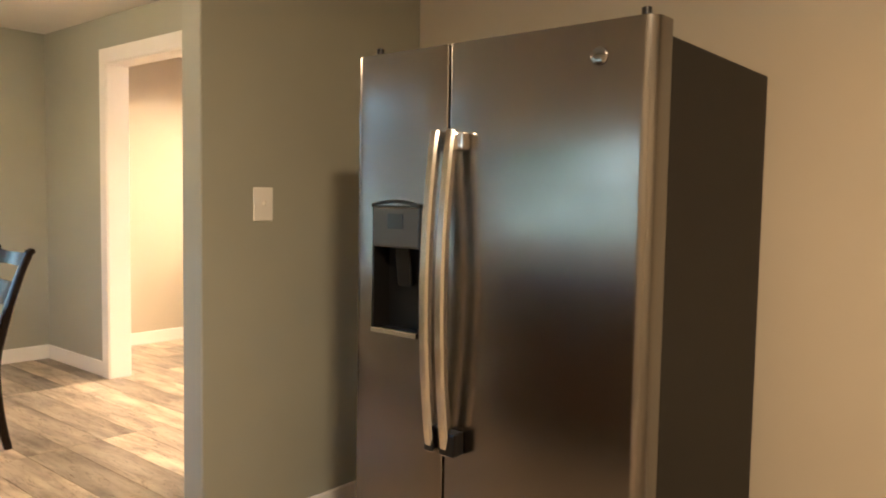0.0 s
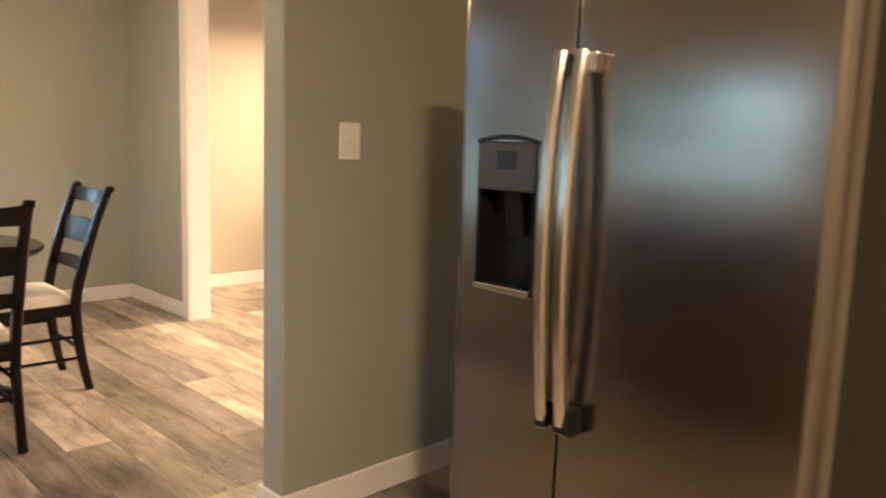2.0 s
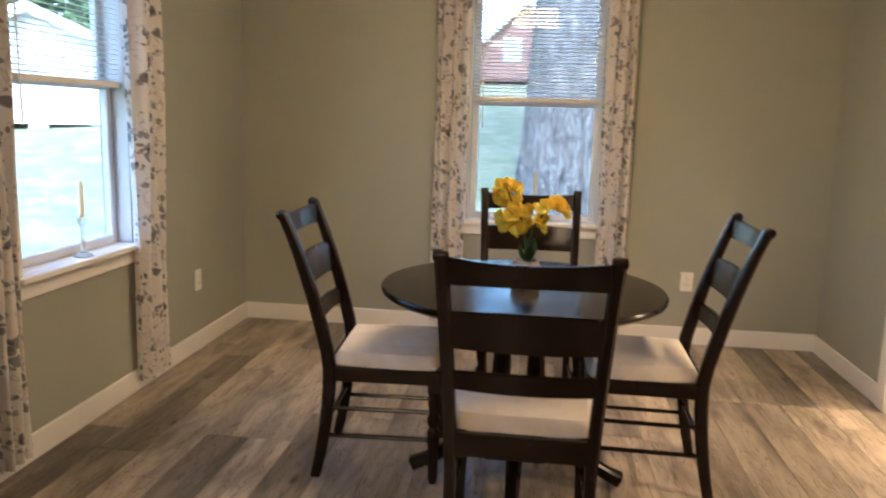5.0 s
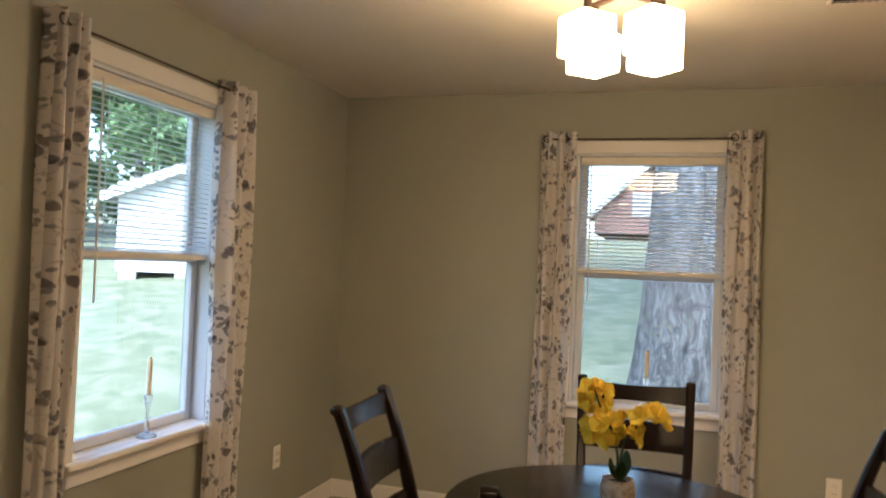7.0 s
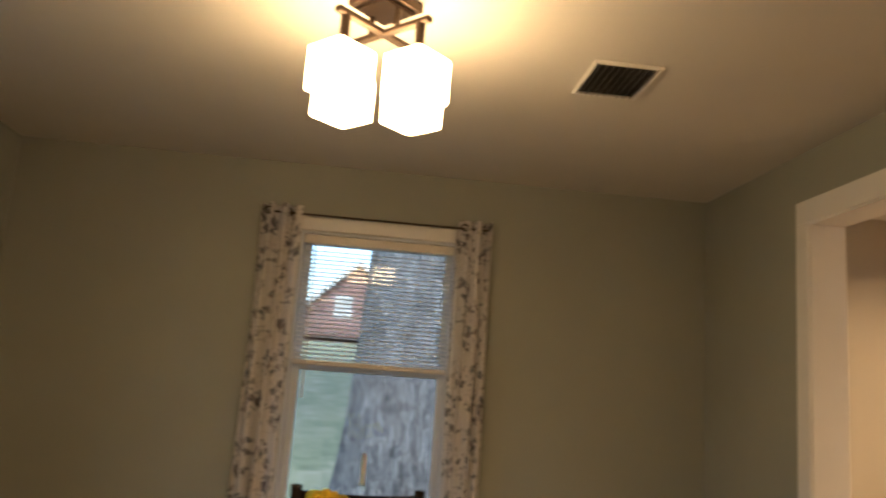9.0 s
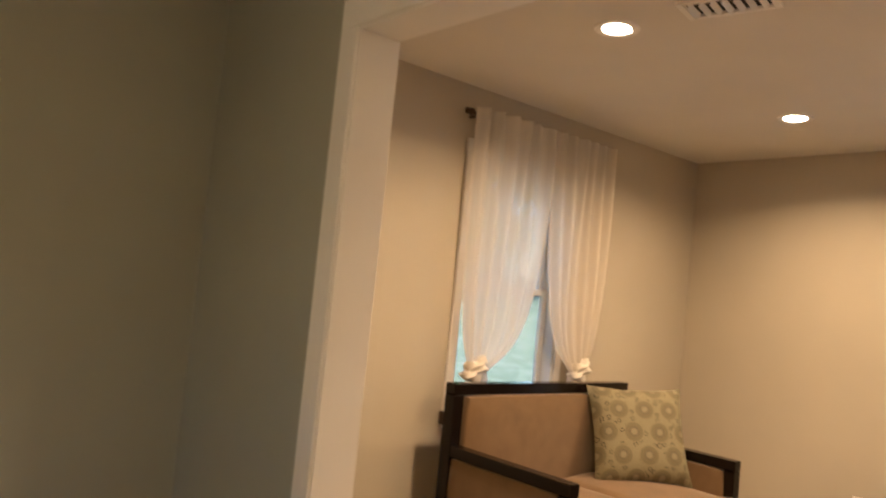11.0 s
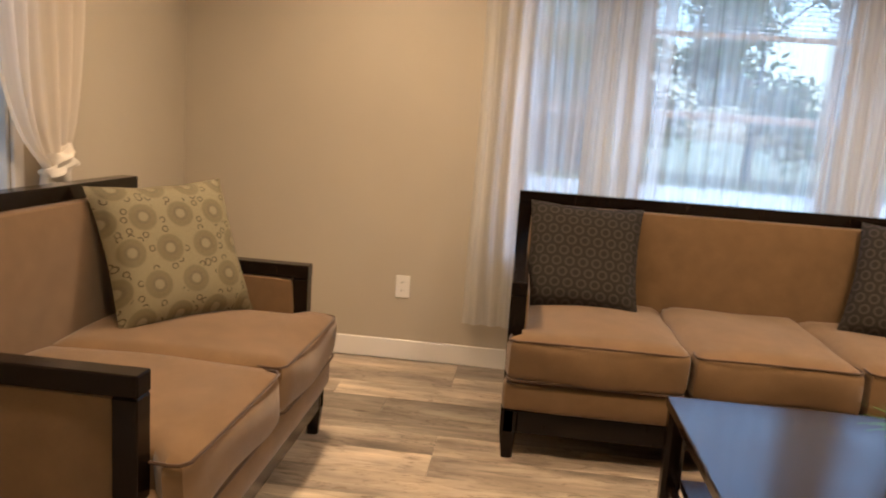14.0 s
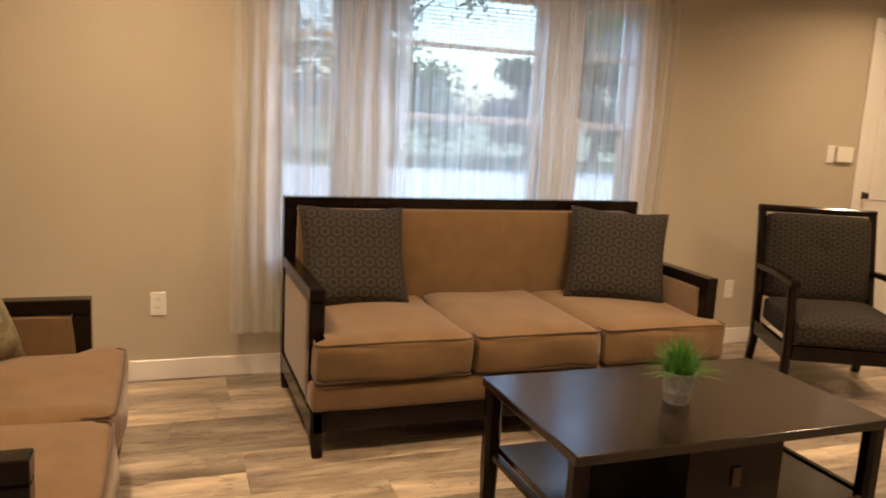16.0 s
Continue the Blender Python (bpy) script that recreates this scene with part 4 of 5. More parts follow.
def base_cabinet(y):
    """A unit 0.6 m wide against the west wall, its front towards +x."""
    c = thing("base_cabinet", pose(0.016, y, 0), "brown wooden kitchen base cabinet under the worktop", "cabinet", "kitchen cabinets")
    part("body", boxed(0, 0.56, 0.001, 0.599, 0.1, 0.86, 0.002), CABINET, c)
    part("toe_kick", boxed(0, 0.49, 0.001, 0.599, 0.0, 0.099), BLACK, c)
    for name, z0, z1 in (("drawer", 0.70, 0.85), ("door", 0.12, 0.685)):
        f = part(name, boxed(0.561, 0.58, 0.012, 0.588, z0, z1, 0.004, 2), CABINET, c)
        part("handle", tube([(0.60, 0.24, z1 - 0.06), (0.60, 0.36, z1 - 0.06)], 0.005), CHROME, f, "", True)
        for yy in (0.245, 0.355):
            part("handle_post", tube([(0.579, yy, z1 - 0.06), (0.60, yy, z1 - 0.06)], 0.004), CHROME, f)


for y in (0.88, 1.48, 2.08):
    base_cabinet(y)
top = thing("worktop", pose(0.016, 0.88, 0.861), "dark speckled kitchen worktop on the cabinets", "worktop")
part("slab", boxed(0, 0.61, -0.01, 1.81, 0, 0.035, 0.004, 2), WORKTOP, top)

# ---- dining room: table, chairs, flowers, candles ----
TZ = 0.74
table = thing("round_table", pose(1.812, 4.03, 0, 0, 0, 0), "round espresso wooden pedestal dining table", "table")
part("tabletop", lathe([(0.455, TZ - 0.032), (0.488, TZ - 0.03), (0.501, TZ - 0.02), (0.503, TZ - 0.008), (0.497, TZ - 0.001), (0.485, TZ)], 72), ESPRESSO, table, "", True)
part("apron_ring", lathe([(0.16, TZ - 0.09), (0.17, TZ - 0.085), (0.17, TZ - 0.0325), (0.16, TZ - 0.0325)], 40), ESPRESSO, table, "", True)
for dx, dy in ((1, 1), (1, -1), (-1, 1), (-1, -1)):
    part("pedestal_post", lathe([(0.03, 0.15), (0.036, 0.22), (0.026, 0.30), (0.034, 0.42), (0.026, 0.52), (0.032, TZ - 0.09)], 16, at=(dx * 0.062, dy * 0.062)), ESPRESSO, table, "", True)
part("pedestal_base", boxed(-0.11, 0.11, -0.11, 0.11, 0.115, 0.16, 0.012, 2), ESPRESSO, table)
for k in range(4):
    a = math.radians(45 + 90 * k) - math.radians(45)
    c, s = math.cos(a), math.sin(a)
    pts = [(c * r, s * r, z) for r, z in ((0.06, 0.13), (0.16, 0.125), (0.26, 0.095), (0.33, 0.055), (0.385, 0.03))]
    foot = sweep(pts, [(0.06, 0.07), (0.056, 0.06), (0.05, 0.05), (0.046, 0.045), (0.055, 0.05)], side=(-s, c, 0))
    part("foot", foot, ESPRESSO, table, "", True)


def dining_chair(m, label):
    """Ladder-back chair; it faces local +y, its rear feet stand at y = 0."""
    ch = thing("dining_chair", m, label, "chair", "chairs round the table")
    for s in (-1, 1):
        pts, size = [], []
        for k in range(15):
            z = 1.0 * k / 14 * 0.975
            if z < 0.45:
                y = 0.055 - 0.055 * (1 - z / 0.45) ** 2 * 1.0
            else:
                f = (z - 0.45) / 0.53
                y = 0.055 - 0.13 * f - 0.035 * f ** 3
            spread = 0.200 + 0.025 * max(0, (z - 0.3) / 0.68)
            pts.append((s * spread, y, z))
            size.append((0.033 + 0.004 * (z > 0.4), 0.036 + 0.012 * math.sin(math.pi * min(1, z / 0.9))))
        part("rear_leg_post", sweep(pts, size), WALNUT, ch, "", True)
        top = lathe([(0.006, -0.021), (0.015, -0.018), (0.017, 0.0), (0.015, 0.018), (0.006, 0.021)], 14)
        bmesh.ops.transform(top, matrix=Matrix.Translation((s * 0.225, -0.113, 0.972)) @ Matrix.Rotation(math.pi / 2, 4, "Y"), verts=top.verts)
        part("post_cap", top, WALNUT, ch, "", True)
        leg = lathe([(0.013, 0.0), (0.018, 0.02), (0.020, 0.12), (0.024, 0.20), (0.016, 0.215), (0.025, 0.235), (0.025, 0.25), (0.016, 0.265), (0.022, 0.30), (0.024, 0.33), (0.018, 0.345)], 14, at=(s * 0.205, 0.435))
        box(leg, s * 0.205 - 0.023, s * 0.205 + 0.023, 0.412, 0.458, 0.345, 0.43, 0.003)
        part("front_leg", leg, WALNUT, ch, "", True)
        part("side_rail", boxed(s * 0.21 - 0.011, s * 0.21 + 0.011, 0.07, 0.415, 0.375, 0.43, 0.003), WALNUT, ch)
        for z in (0.165, 0.27):
            part("stretcher", tube([(s * 0.207, 0.045, z), (s * 0.205, 0.435, z)], 0.0085), WALNUT, ch, "", True)
    part("front_rail", boxed(-0.185, 0.185, 0.424, 0.446, 0.375, 0.43, 0.003), WALNUT, ch)
    part("rear_rail", boxed(-0.20, 0.20, 0.035, 0.06, 0.36, 0.43, 0.003), WALNUT, ch)
    part("rear_stretcher", tube([(-0.205, 0.04, 0.21), (0.205, 0.04, 0.21)], 0.009), WALNUT, ch, "", True)
    for zc, h, yc in ((0.93, 0.078, -0.094), (0.757, 0.11, -0.033), (0.60, 0.056, 0.012)):
        w = 0.200 + 0.025 * (zc - 0.3) / 0.68 - 0.008
        pts, n = [], 12
        for k in range(n + 1):
            f = k / n * 2 - 1
            pts.append((w * f, yc - 0.022 * (1 - f * f), zc))
        bm = bmesh.new()
        rows = []
        tilt = 0.22
        for i, (x, y, z) in enumerate(pts):
            f = i / n * 2 - 1
            crown = -0.012 * (1 - f * f) if zc > 0.9 else 0.006 * (1 - f * f)
            rows.append([bm.verts.new((x, y + yy - tilt * zz, z + zz + (crown if zz > 0 else -crown * 0.3))) for yy, zz in ((-0.010, -h / 2), (0.010, -h / 2), (0.010, h / 2), (-0.010, h / 2))])
        for a, b in zip(rows, rows[1:]):
            for k in range(4):
                bm.faces.new((a[k], a[(k + 1) % 4], b[(k + 1) % 4], b[k]))
        bm.faces.new(rows[0])
        bm.faces.new(list(reversed(rows[-1])))
        bmesh.ops.recalc_face_normals(bm, faces=bm.faces)
        bmesh.ops.bevel(bm, geom=[e for e in bm.edges if e.calc_face_angle(0) > 0.9], offset=0.004, segments=2, affect="EDGES")
        part("back_slat" if zc < 0.9 else "crest_rail", bm, WALNUT, ch, "", True)
    seat = bmesh.new()
    nx, ny = 14, 14
    def seat_point(i, j, under):
        u, v = i / nx * 2 - 1, j / ny * 2 - 1
        dome = max(0.0, 1 - max(abs(u), abs(v)) ** 5)
        half = 0.228 + 0.012 * v
        shrink = 1 - 0.045 * (1 if max(abs(u), abs(v)) > 0.99 else 0)
        r = 1 - 0.07 * (abs(u * v)) ** 4
        return (u * half * r * shrink, 0.255 + v * 0.205 * r * shrink, 0.432 if under else 0.447 + 0.044 * dome ** 0.55)
    upper = [[seat.verts.new(seat_point(i, j, False)) for i in range(nx + 1)] for j in range(ny + 1)]
    for a, b in zip(upper, upper[1:]):
        for i in range(nx):
            seat.faces.new((a[i], a[i + 1], b[i + 1], b[i]))
    rim = [e for e in seat.edges if e.is_boundary]
    ext = bmesh.ops.extrude_edge_only(seat, edges=rim)
    for q in ext["geom"]:
        if isinstance(q, bmesh.types.BMVert):
            q.co.z = 0.431
    bmesh.ops.recalc_face_normals(seat, faces=seat.faces)
    part("seat_cushion", seat, CREAM, ch, "domed cream upholstered seat", True)
    return ch


first = dining_chair(pose(1.835, 3.375, 0, 0, 0, 0), "dark walnut ladder-back dining chair with a cream seat")
copy_thing(first, pose(1.825, 4.975, 0, 0, 0, 183))
copy_thing(first, pose(1.072, 4.125, 0, 0, 0, -87))
copy_thing(first, pose(2.508, 4.19, 0, 0, 0, 89))

# flowers in a small stoneware pot
fl = thing("potted_flowers", pose(1.82, 4.06, TZ), "yellow silk orchids in a speckled stoneware pot", "flowers")
part("pot", lathe([(0.036, 0.0), (0.045, 0.006), (0.052, 0.03), (0.053, 0.055), (0.046, 0.078), (0.047, 0.085), (0.041, 0.085), (0.04, 0.07)], 28), STONEPOT, fl, "speckled stoneware pot", True)
part("soil", lathe([(0.002, 0.068), (0.0405, 0.068), (0.0405, 0.072), (0.002, 0.074)], 20), SLOT, fl)
part("stem", tube([(0, 0, 0.07), (0.004, 0.002, 0.14), (0.015, 0.0, 0.20), (0.06, 0.0, 0.26), (0.10, -0.01, 0.285)], [0.005, 0.004, 0.0035, 0.003, 0.002]), STEM, fl, "", True)
part("stem", tube([(0, 0, 0.07), (-0.004, 0.002, 0.15), (-0.02, 0.0, 0.22), (-0.06, 0.005, 0.29), (-0.08, 0.01, 0.34)], [0.005, 0.004, 0.0035, 0.003, 0.002]), STEM, fl, "", True)
rnd = random.Random(4)


def petal_mesh(size):
    bm = bmesh.new()
    rows = []
    n = 6
    for i in range(n + 1):
        f = i / n
        w = size * 0.62 * math.sin(math.pi * (0.08 + 0.86 * f)) ** 0.8
        rows.append([bm.verts.new((w * g, size * f, size * (0.22 * f * f - 0.10 * g * g) + 0.0)) for g in (-1, -0.5, 0, 0.5, 1)])
    for a, b in zip(rows, rows[1:]):
        for k in range(4):
            bm.faces.new((a[k], a[k + 1], b[k + 1], b[k]))
    bmesh.ops.solidify(bm, geom=bm.faces[:], thickness=0.0006)
    return bm


for cx, cy, cz, r, count in ((-0.075, 0.005, 0.32, 0.045, 10), (-0.055, -0.015, 0.235, 0.05, 12), (0.085, -0.01, 0.25, 0.055, 14), (0.02, 0.01, 0.24, 0.035, 5)):
    for k in range(count):
        d = Vector((rnd.uniform(-1, 1), rnd.uniform(-1, 0.8), rnd.uniform(-0.8, 1))).normalized()
        at = Vector((cx, cy, cz)) + d * r * 0.75
        bm = bmesh.new()
        for p in range(5):
            pm = petal_mesh(rnd.uniform(0.030, 0.040))
            tmp = bpy.data.meshes.new("petal_tmp")
            pm.to_mesh(tmp)
            pm.free()
            before = len(bm.verts)
            bm.from_mesh(tmp)
            bpy.data.meshes.remove(tmp)
            bm.verts.ensure_lookup_table()
            turn = d.to_track_quat("Z", "Y").to_matrix().to_4x4() @ Matrix.Rotation(2 * math.pi * p / 5 + k, 4, "Z") @ Matrix.Rotation(rnd.uniform(0.2, 0.7), 4, "X")
            bmesh.ops.transform(bm, matrix=Matrix.Translation(at) @ turn, verts=bm.verts[before:])
        part("blossom", bm, PETAL, fl, "yellow orchid blossom", True)
for k, (a, ln) in enumerate(((200, 0.065), (330, 0.085), (60, 0.06), (120, 0.05))):
    bm = petal_mesh(ln)
    bmesh.ops.transform(bm, matrix=Matrix.Translation((0, 0, 0.085)) @ Matrix.Rotation(radians(a), 4, "Z") @ Matrix.Rotation(0.9, 4, "X") @ Matrix.Diagonal((0.45, 1, 1, 1)), verts=bm.verts)
    part("leaf", bm, STEM, fl, "dark green strap leaf", True)


def candle(m, label):
    c = thing("candlestick", m, label, "candlestick", "window candles")
    part("base", lathe([(0.038, 0.0), (0.04, 0.004), (0.034, 0.010), (0.014, 0.018), (0.009, 0.03), (0.007, 0.09), (0.010, 0.13), (0.016, 0.135), (0.018, 0.16), (0.013, 0.165)], 24), CRYSTAL, c, "clear crystal candlestick", True)
    part("taper", lathe([(0.010, 0.1655), (0.0105, 0.26), (0.009, 0.30), (0.003, 0.315)], 16), WAX, c, "ivory electric candle", True)
    return c


candle(pose(1.835, 5.985, WIN_Z0 + 0.0205), "clear crystal candlestick with an ivory candle on the sill")
candle(pose(-0.005, 4.26, WIN_Z0 + 0.0205), "clear crystal candlestick with an ivory candle on the garden sill")


# ---- living room: couches, pillows, coffee table, armchair ----
def soft_box(x0, x1, y0, y1, z0, z1, crown=0.02, r=0.03, n=14):
    """A stuffed cushion: rounded edges, a domed top and slightly bulging sides."""
    bm = bmesh.new()
    bmesh.ops.create_cube(bm, size=2)
    bmesh.ops.subdivide_edges(bm, edges=bm.edges[:], cuts=n, use_grid_fill=True)
    hx, hy, hz = (x1 - x0) / 2, (y1 - y0) / 2, (z1 - z0) / 2
    for v in bm.verts:
        u = v.co.copy()
        p = Vector((u.x * hx, u.y * hy, u.z * hz))
        core = Vector((max(-hx + r, min(hx - r, p.x)), max(-hy + r, min(hy - r, p.y)), max(-hz + r, min(hz - r, p.z))))
        d = p - core
        if d.length > 1e-9:
            p = core + d.normalized() * min(r, d.length if max(abs(d.x), abs(d.y), abs(d.z)) < r * 0.99 else r)
        p.z += (1 if u.z > 0 else 0.15) * crown * max(0, 1 - u.x ** 2) ** 0.6 * max(0, 1 - u.y ** 2) ** 0.6 * u.z
        p.y += 0.018 * u.y * max(0, 1 - u.x ** 4) * max(0, 1 - u.z ** 2)
        p.x += 0.006 * u.x * max(0, 1 - u.y ** 4) * max(0, 1 - u.z ** 2)
        v.co = p + Vector(((x0 + x1) / 2, (y0 + y1) / 2, (z0 + z1) / 2))
        if crown:  # slight unevenness of a used cushion
            q = v.co
            v.co += Vector((0.003 * math.sin(17 * q.y + 9 * q.z), 0.005 * math.sin(13 * q.x + 21 * q.z + x0), 0.004 * math.sin(11 * q.x + 5 * q.y + 3 * x0)))
    return bm


def loop_piping(x0, x1, y0, y1, z, r=0.018):
    pts = []
    for cx, cy, a0 in ((x1 - r, y1 - r, 0), (x0 + r, y1 - r, 90), (x0 + r, y0 + r, 180), (x1 - r, y0 + r, 270)):
        for k in range(4):
            a = radians(a0 + 30 * k)
            pts.append((cx + r * math.cos(a), cy + r * math.sin(a), z))
    pts.append(pts[0])
    return tube(pts, 0.0045, seg=6)


def couch(name, m, width, seats, label, category):
    """Framed couch; local x along it, back at y = 0, it faces -y."""
    c = thing(name, m @ Matrix.Diagonal((1, 0.937, 1, 1)), label, category)
    w = width / 2
    top, arm, f = 0.955, 0.672, 0.062
    # dark frame of the back
    part("back_top_rail", boxed(-w, w, -0.075, 0.0, top - 0.052, top, 0.004), ESPRESSO, c)
    for s in (-1, 1):
        a, b = sorted((s * w, s * (w - f)))
        part("back_post", boxed(a, b, -0.075, 0.0, 0.16, top - 0.053, 0.004), ESPRESSO, c)
        rear = sweep([(s * (w - f / 2), -0.04, 0.17), (s * (w - f / 2), -0.035, 0.08), (s * (w - f / 2), 0.0, 0.0)], [(f, 0.07), (f, 0.062), (0.045, 0.045)])
        part("rear_leg", rear, ESPRESSO, c)
        # arm: top rail, front post, lower rail, upholstered panel
        part("arm_rail", boxed(a, b, -0.83, -0.076, arm - 0.052, arm, 0.004), ESPRESSO, c)
        part("arm_post", boxed(a + 0.0005, b - 0.0005, -0.829, -0.765, 0.20, arm - 0.053, 0.004), ESPRESSO, c)
        part("arm_lower_rail", boxed(a + 0.0005, b - 0.0005, -0.90, -0.077, 0.105, 0.195, 0.004), ESPRESSO, c)
        pa, pb = sorted((s * (w - 0.006), s * (w - f - 0.012)))
        part("arm_panel", soft_box(pa, pb, -0.763, -0.078, 0.197, arm - 0.055, 0.0, 0.012, 8), TAN, c, "tan chenille side panel", True)
        leg = sweep([(s * (w - 0.03), -0.868, 0.20), (s * (w - 0.03), -0.868, 0.10), (s * (w - 0.034), -0.868, 0.0)], [(0.06, 0.064), (0.06, 0.064), (0.042, 0.046)])
        part("front_leg", leg, ESPRESSO, c)
    part("front_rail", boxed(-w + 0.061, w - 0.061, -0.898, -0.84, 0.105, 0.197, 0.004), ESPRESSO, c)
    part("back_lower_rail", boxed(-w + f, w - f, -0.065, -0.01, 0.16, 0.25), ESPRESSO, c)
    part("seat_deck", soft_box(-w + 0.004, w - 0.004, -0.925, -0.80, 0.199, 0.309, 0.0, 0.016, 8), TAN, c, "tan upholstered front border", True)
    part("seat_platform", boxed(-w + f + 0.002, w - f - 0.002, -0.80, -0.08, 0.21, 0.309), TAN, c)
    part("back_panel", soft_box(-w + f + 0.001, w - f - 0.001, -0.115, -0.004, 0.26, top - 0.054, 0.0, 0.02, 10), TAN, c, "tan chenille back panel", True)
    part("back_welt", tube([(-w + f + 0.008, -0.104, 0.5), (-w + f + 0.008, -0.104, top - 0.064), (w - f - 0.008, -0.104, top - 0.064), (w - f - 0.008, -0.104, 0.5)], 0.005, seg=6), TAN, c, "", True)
    inner = 2 * (w - f - 0.006)
    step = inner / seats
    for k in range(seats):
        x0 = -w + f + 0.006 + step * k + 0.003
        x1 = x0 + step - 0.006
        e0 = -w + 0.002 if k == 0 else x0
        e1 = w - 0.002 if k == seats - 1 else x1
        bm = soft_box(x0, x1, -0.945, -0.118, 0.312, 0.484, 0.026, 0.036)
        # the front corners of the end cushions run out before the arms
        for v in bm.verts:
            if v.co.y < -0.838:
                if k == 0 and v.co.x < (x0 + x1) / 2:
                    v.co.x += (e0 - x0) * min(1, (x0 + x1) / 2 - v.co.x) / ((x1 - x0) / 2)
                if k == seats - 1 and v.co.x > (x0 + x1) / 2:
                    v.co.x += (e1 - x1) * min(1, v.co.x - (x0 + x1) / 2) / ((x1 - x0) / 2)
        cu = part("seat_cushion", bm, TAN, c, "plump tan chenille seat cushion", True)
        for z in (0.474, 0.324):
            pts = [(e0 + 0.014, -0.85, z), (e0 + 0.008, -0.90, z), (e0 + 0.012, -0.925, z), (e0 + 0.035, -0.942, z)]
            pts += [(e0 + (e1 - e0) * f, -0.943 - 0.006 * math.sin(math.pi * f), z + 0.004 * math.sin(math.pi * f)) for f in (0.15, 0.3, 0.5, 0.7, 0.85)]
            pts += [(e1 - 0.035, -0.942, z), (e1 - 0.012, -0.925, z), (e1 - 0.008, -0.90, z), (e1 - 0.014, -0.85, z)]
            part("piping", tube(pts, 0.0045, seg=6), PIPING, cu, "dark welt along the front edge", True)
    return c


couch("loveseat", pose(5.385, 5.80, 0), 1.346, 2, "tan chenille loveseat with a dark espresso wood frame", "loveseat")
couch("sofa", pose(6.823, 3.285, 0, 0, 0, -90), 1.94, 3, "three-seat tan chenille sofa with a dark espresso frame", "sofa")


def throw_pillow(m, size, material, label, thick=0.13):
    """A square stuffed pillow: x across, z up, thickness along y, standing on z = 0."""
    bm = bmesh.new()
    uvl = bm.loops.layers.uv.new("UVMap")
    n = 22
    sides = []
    uvs = {}
    for s in (-1, 1):
        g = []
        for j in range(n + 1):
            row = []
            for i in range(n + 1):
                u, v = i / n * 2 - 1, j / n * 2 - 1
                puff = max(0, (1 - u ** 4) * (1 - v ** 4)) ** 0.55
                pinch = 1 - 0.075 * (1 - abs(v) ** 2) * abs(u) ** 2
                pinch2 = 1 - 0.075 * (1 - abs(u) ** 2) * abs(v) ** 2
                wr = 0.004 * math.sin(9 * u + 4 * v) * (1 - puff)
                q = bm.verts.new((u * size / 2 * pinch, s * (thick / 2 * puff) + wr, size / 2 + v * size / 2 * pinch2))
                uvs[q] = (u * size / 2 + 3 * s, v * size / 2)
                row.append(q)
            g.append(row)
        sides.append(g)
        for a, b in zip(g, g[1:]):
            for i in range(n):
                fc = bm.faces.new((a[i], a[i + 1], b[i + 1], b[i]) if s < 0 else (b[i], b[i + 1], a[i + 1], a[i]))
                for lp in fc.loops:
                    lp[uvl].uv = uvs[lp.vert]
    bmesh.ops.remove_doubles(bm, verts=bm.verts[:], dist=0.0015)
    p = part("throw_pillow", bm, material, None, "", True)
    p.matrix_basis = m
    return tagged(p, label, "pillow", "throw pillows")


throw_pillow(pose(5.75, 5.37, 0.482, -24, -2, -34), 0.525, SAGE_RINGS, "sage patterned square pillow leaning on the loveseat back", 0.17)
throw_pillow(pose(6.46, 3.965, 0.48, -29, 1, -92), 0.505, DARK_RINGS, "dark brown ringed pillow leaning on the sofa back")
throw_pillow(pose(6.38, 2.665, 0.48, -26, 2, -117), 0.505, DARK_RINGS, "dark brown ringed pillow tilted against the sofa arm")

ct = thing("coffee_table", pose(5.121, 3.218, 0), "espresso wooden coffee table with a lower shelf", "coffee table")
CX, CY, CZ = 0.318, 0.557, 0.50
part("tabletop", boxed(-CX, CX, -CY, CY, CZ - 0.03, CZ, 0.005, 2), POLISHED, ct)
for sx in (-1, 1):
    for sy in (-1, 1):
        x, y = sx * (CX - 0.032), sy * (CY - 0.032)
        part("leg", sweep([(x, y, CZ - 0.0305), (x, y, 0.2), (x, y, 0.0)], [(0.055, 0.055), (0.055, 0.055), (0.042, 0.042)]), ESPRESSO, ct)
part("lower_shelf", boxed(-CX + 0.012, CX - 0.012, -CY + 0.064, CY - 0.064, 0.225, 0.25, 0.003), POLISHED, ct)
for sy in (-1, 1):
    part("shelf_rail", boxed(-CX + 0.064, CX - 0.064, sy * (CY - 0.032) - 0.012, sy * (CY - 0.032) + 0.012, 0.226, 0.251, 0.003), ESPRESSO, ct)
drw = part("drawer_box", boxed(-CX + 0.03, CX - 0.03, -0.17, 0.17, 0.2515, CZ - 0.0305, 0.003), ESPRESSO, ct)
part("drawer_pull", boxed(-CX + 0.022, -CX + 0.0295, -0.016, 0.016, 0.335, 0.395, 0.003), BRONZE, drw, "small rectangular metal pull")

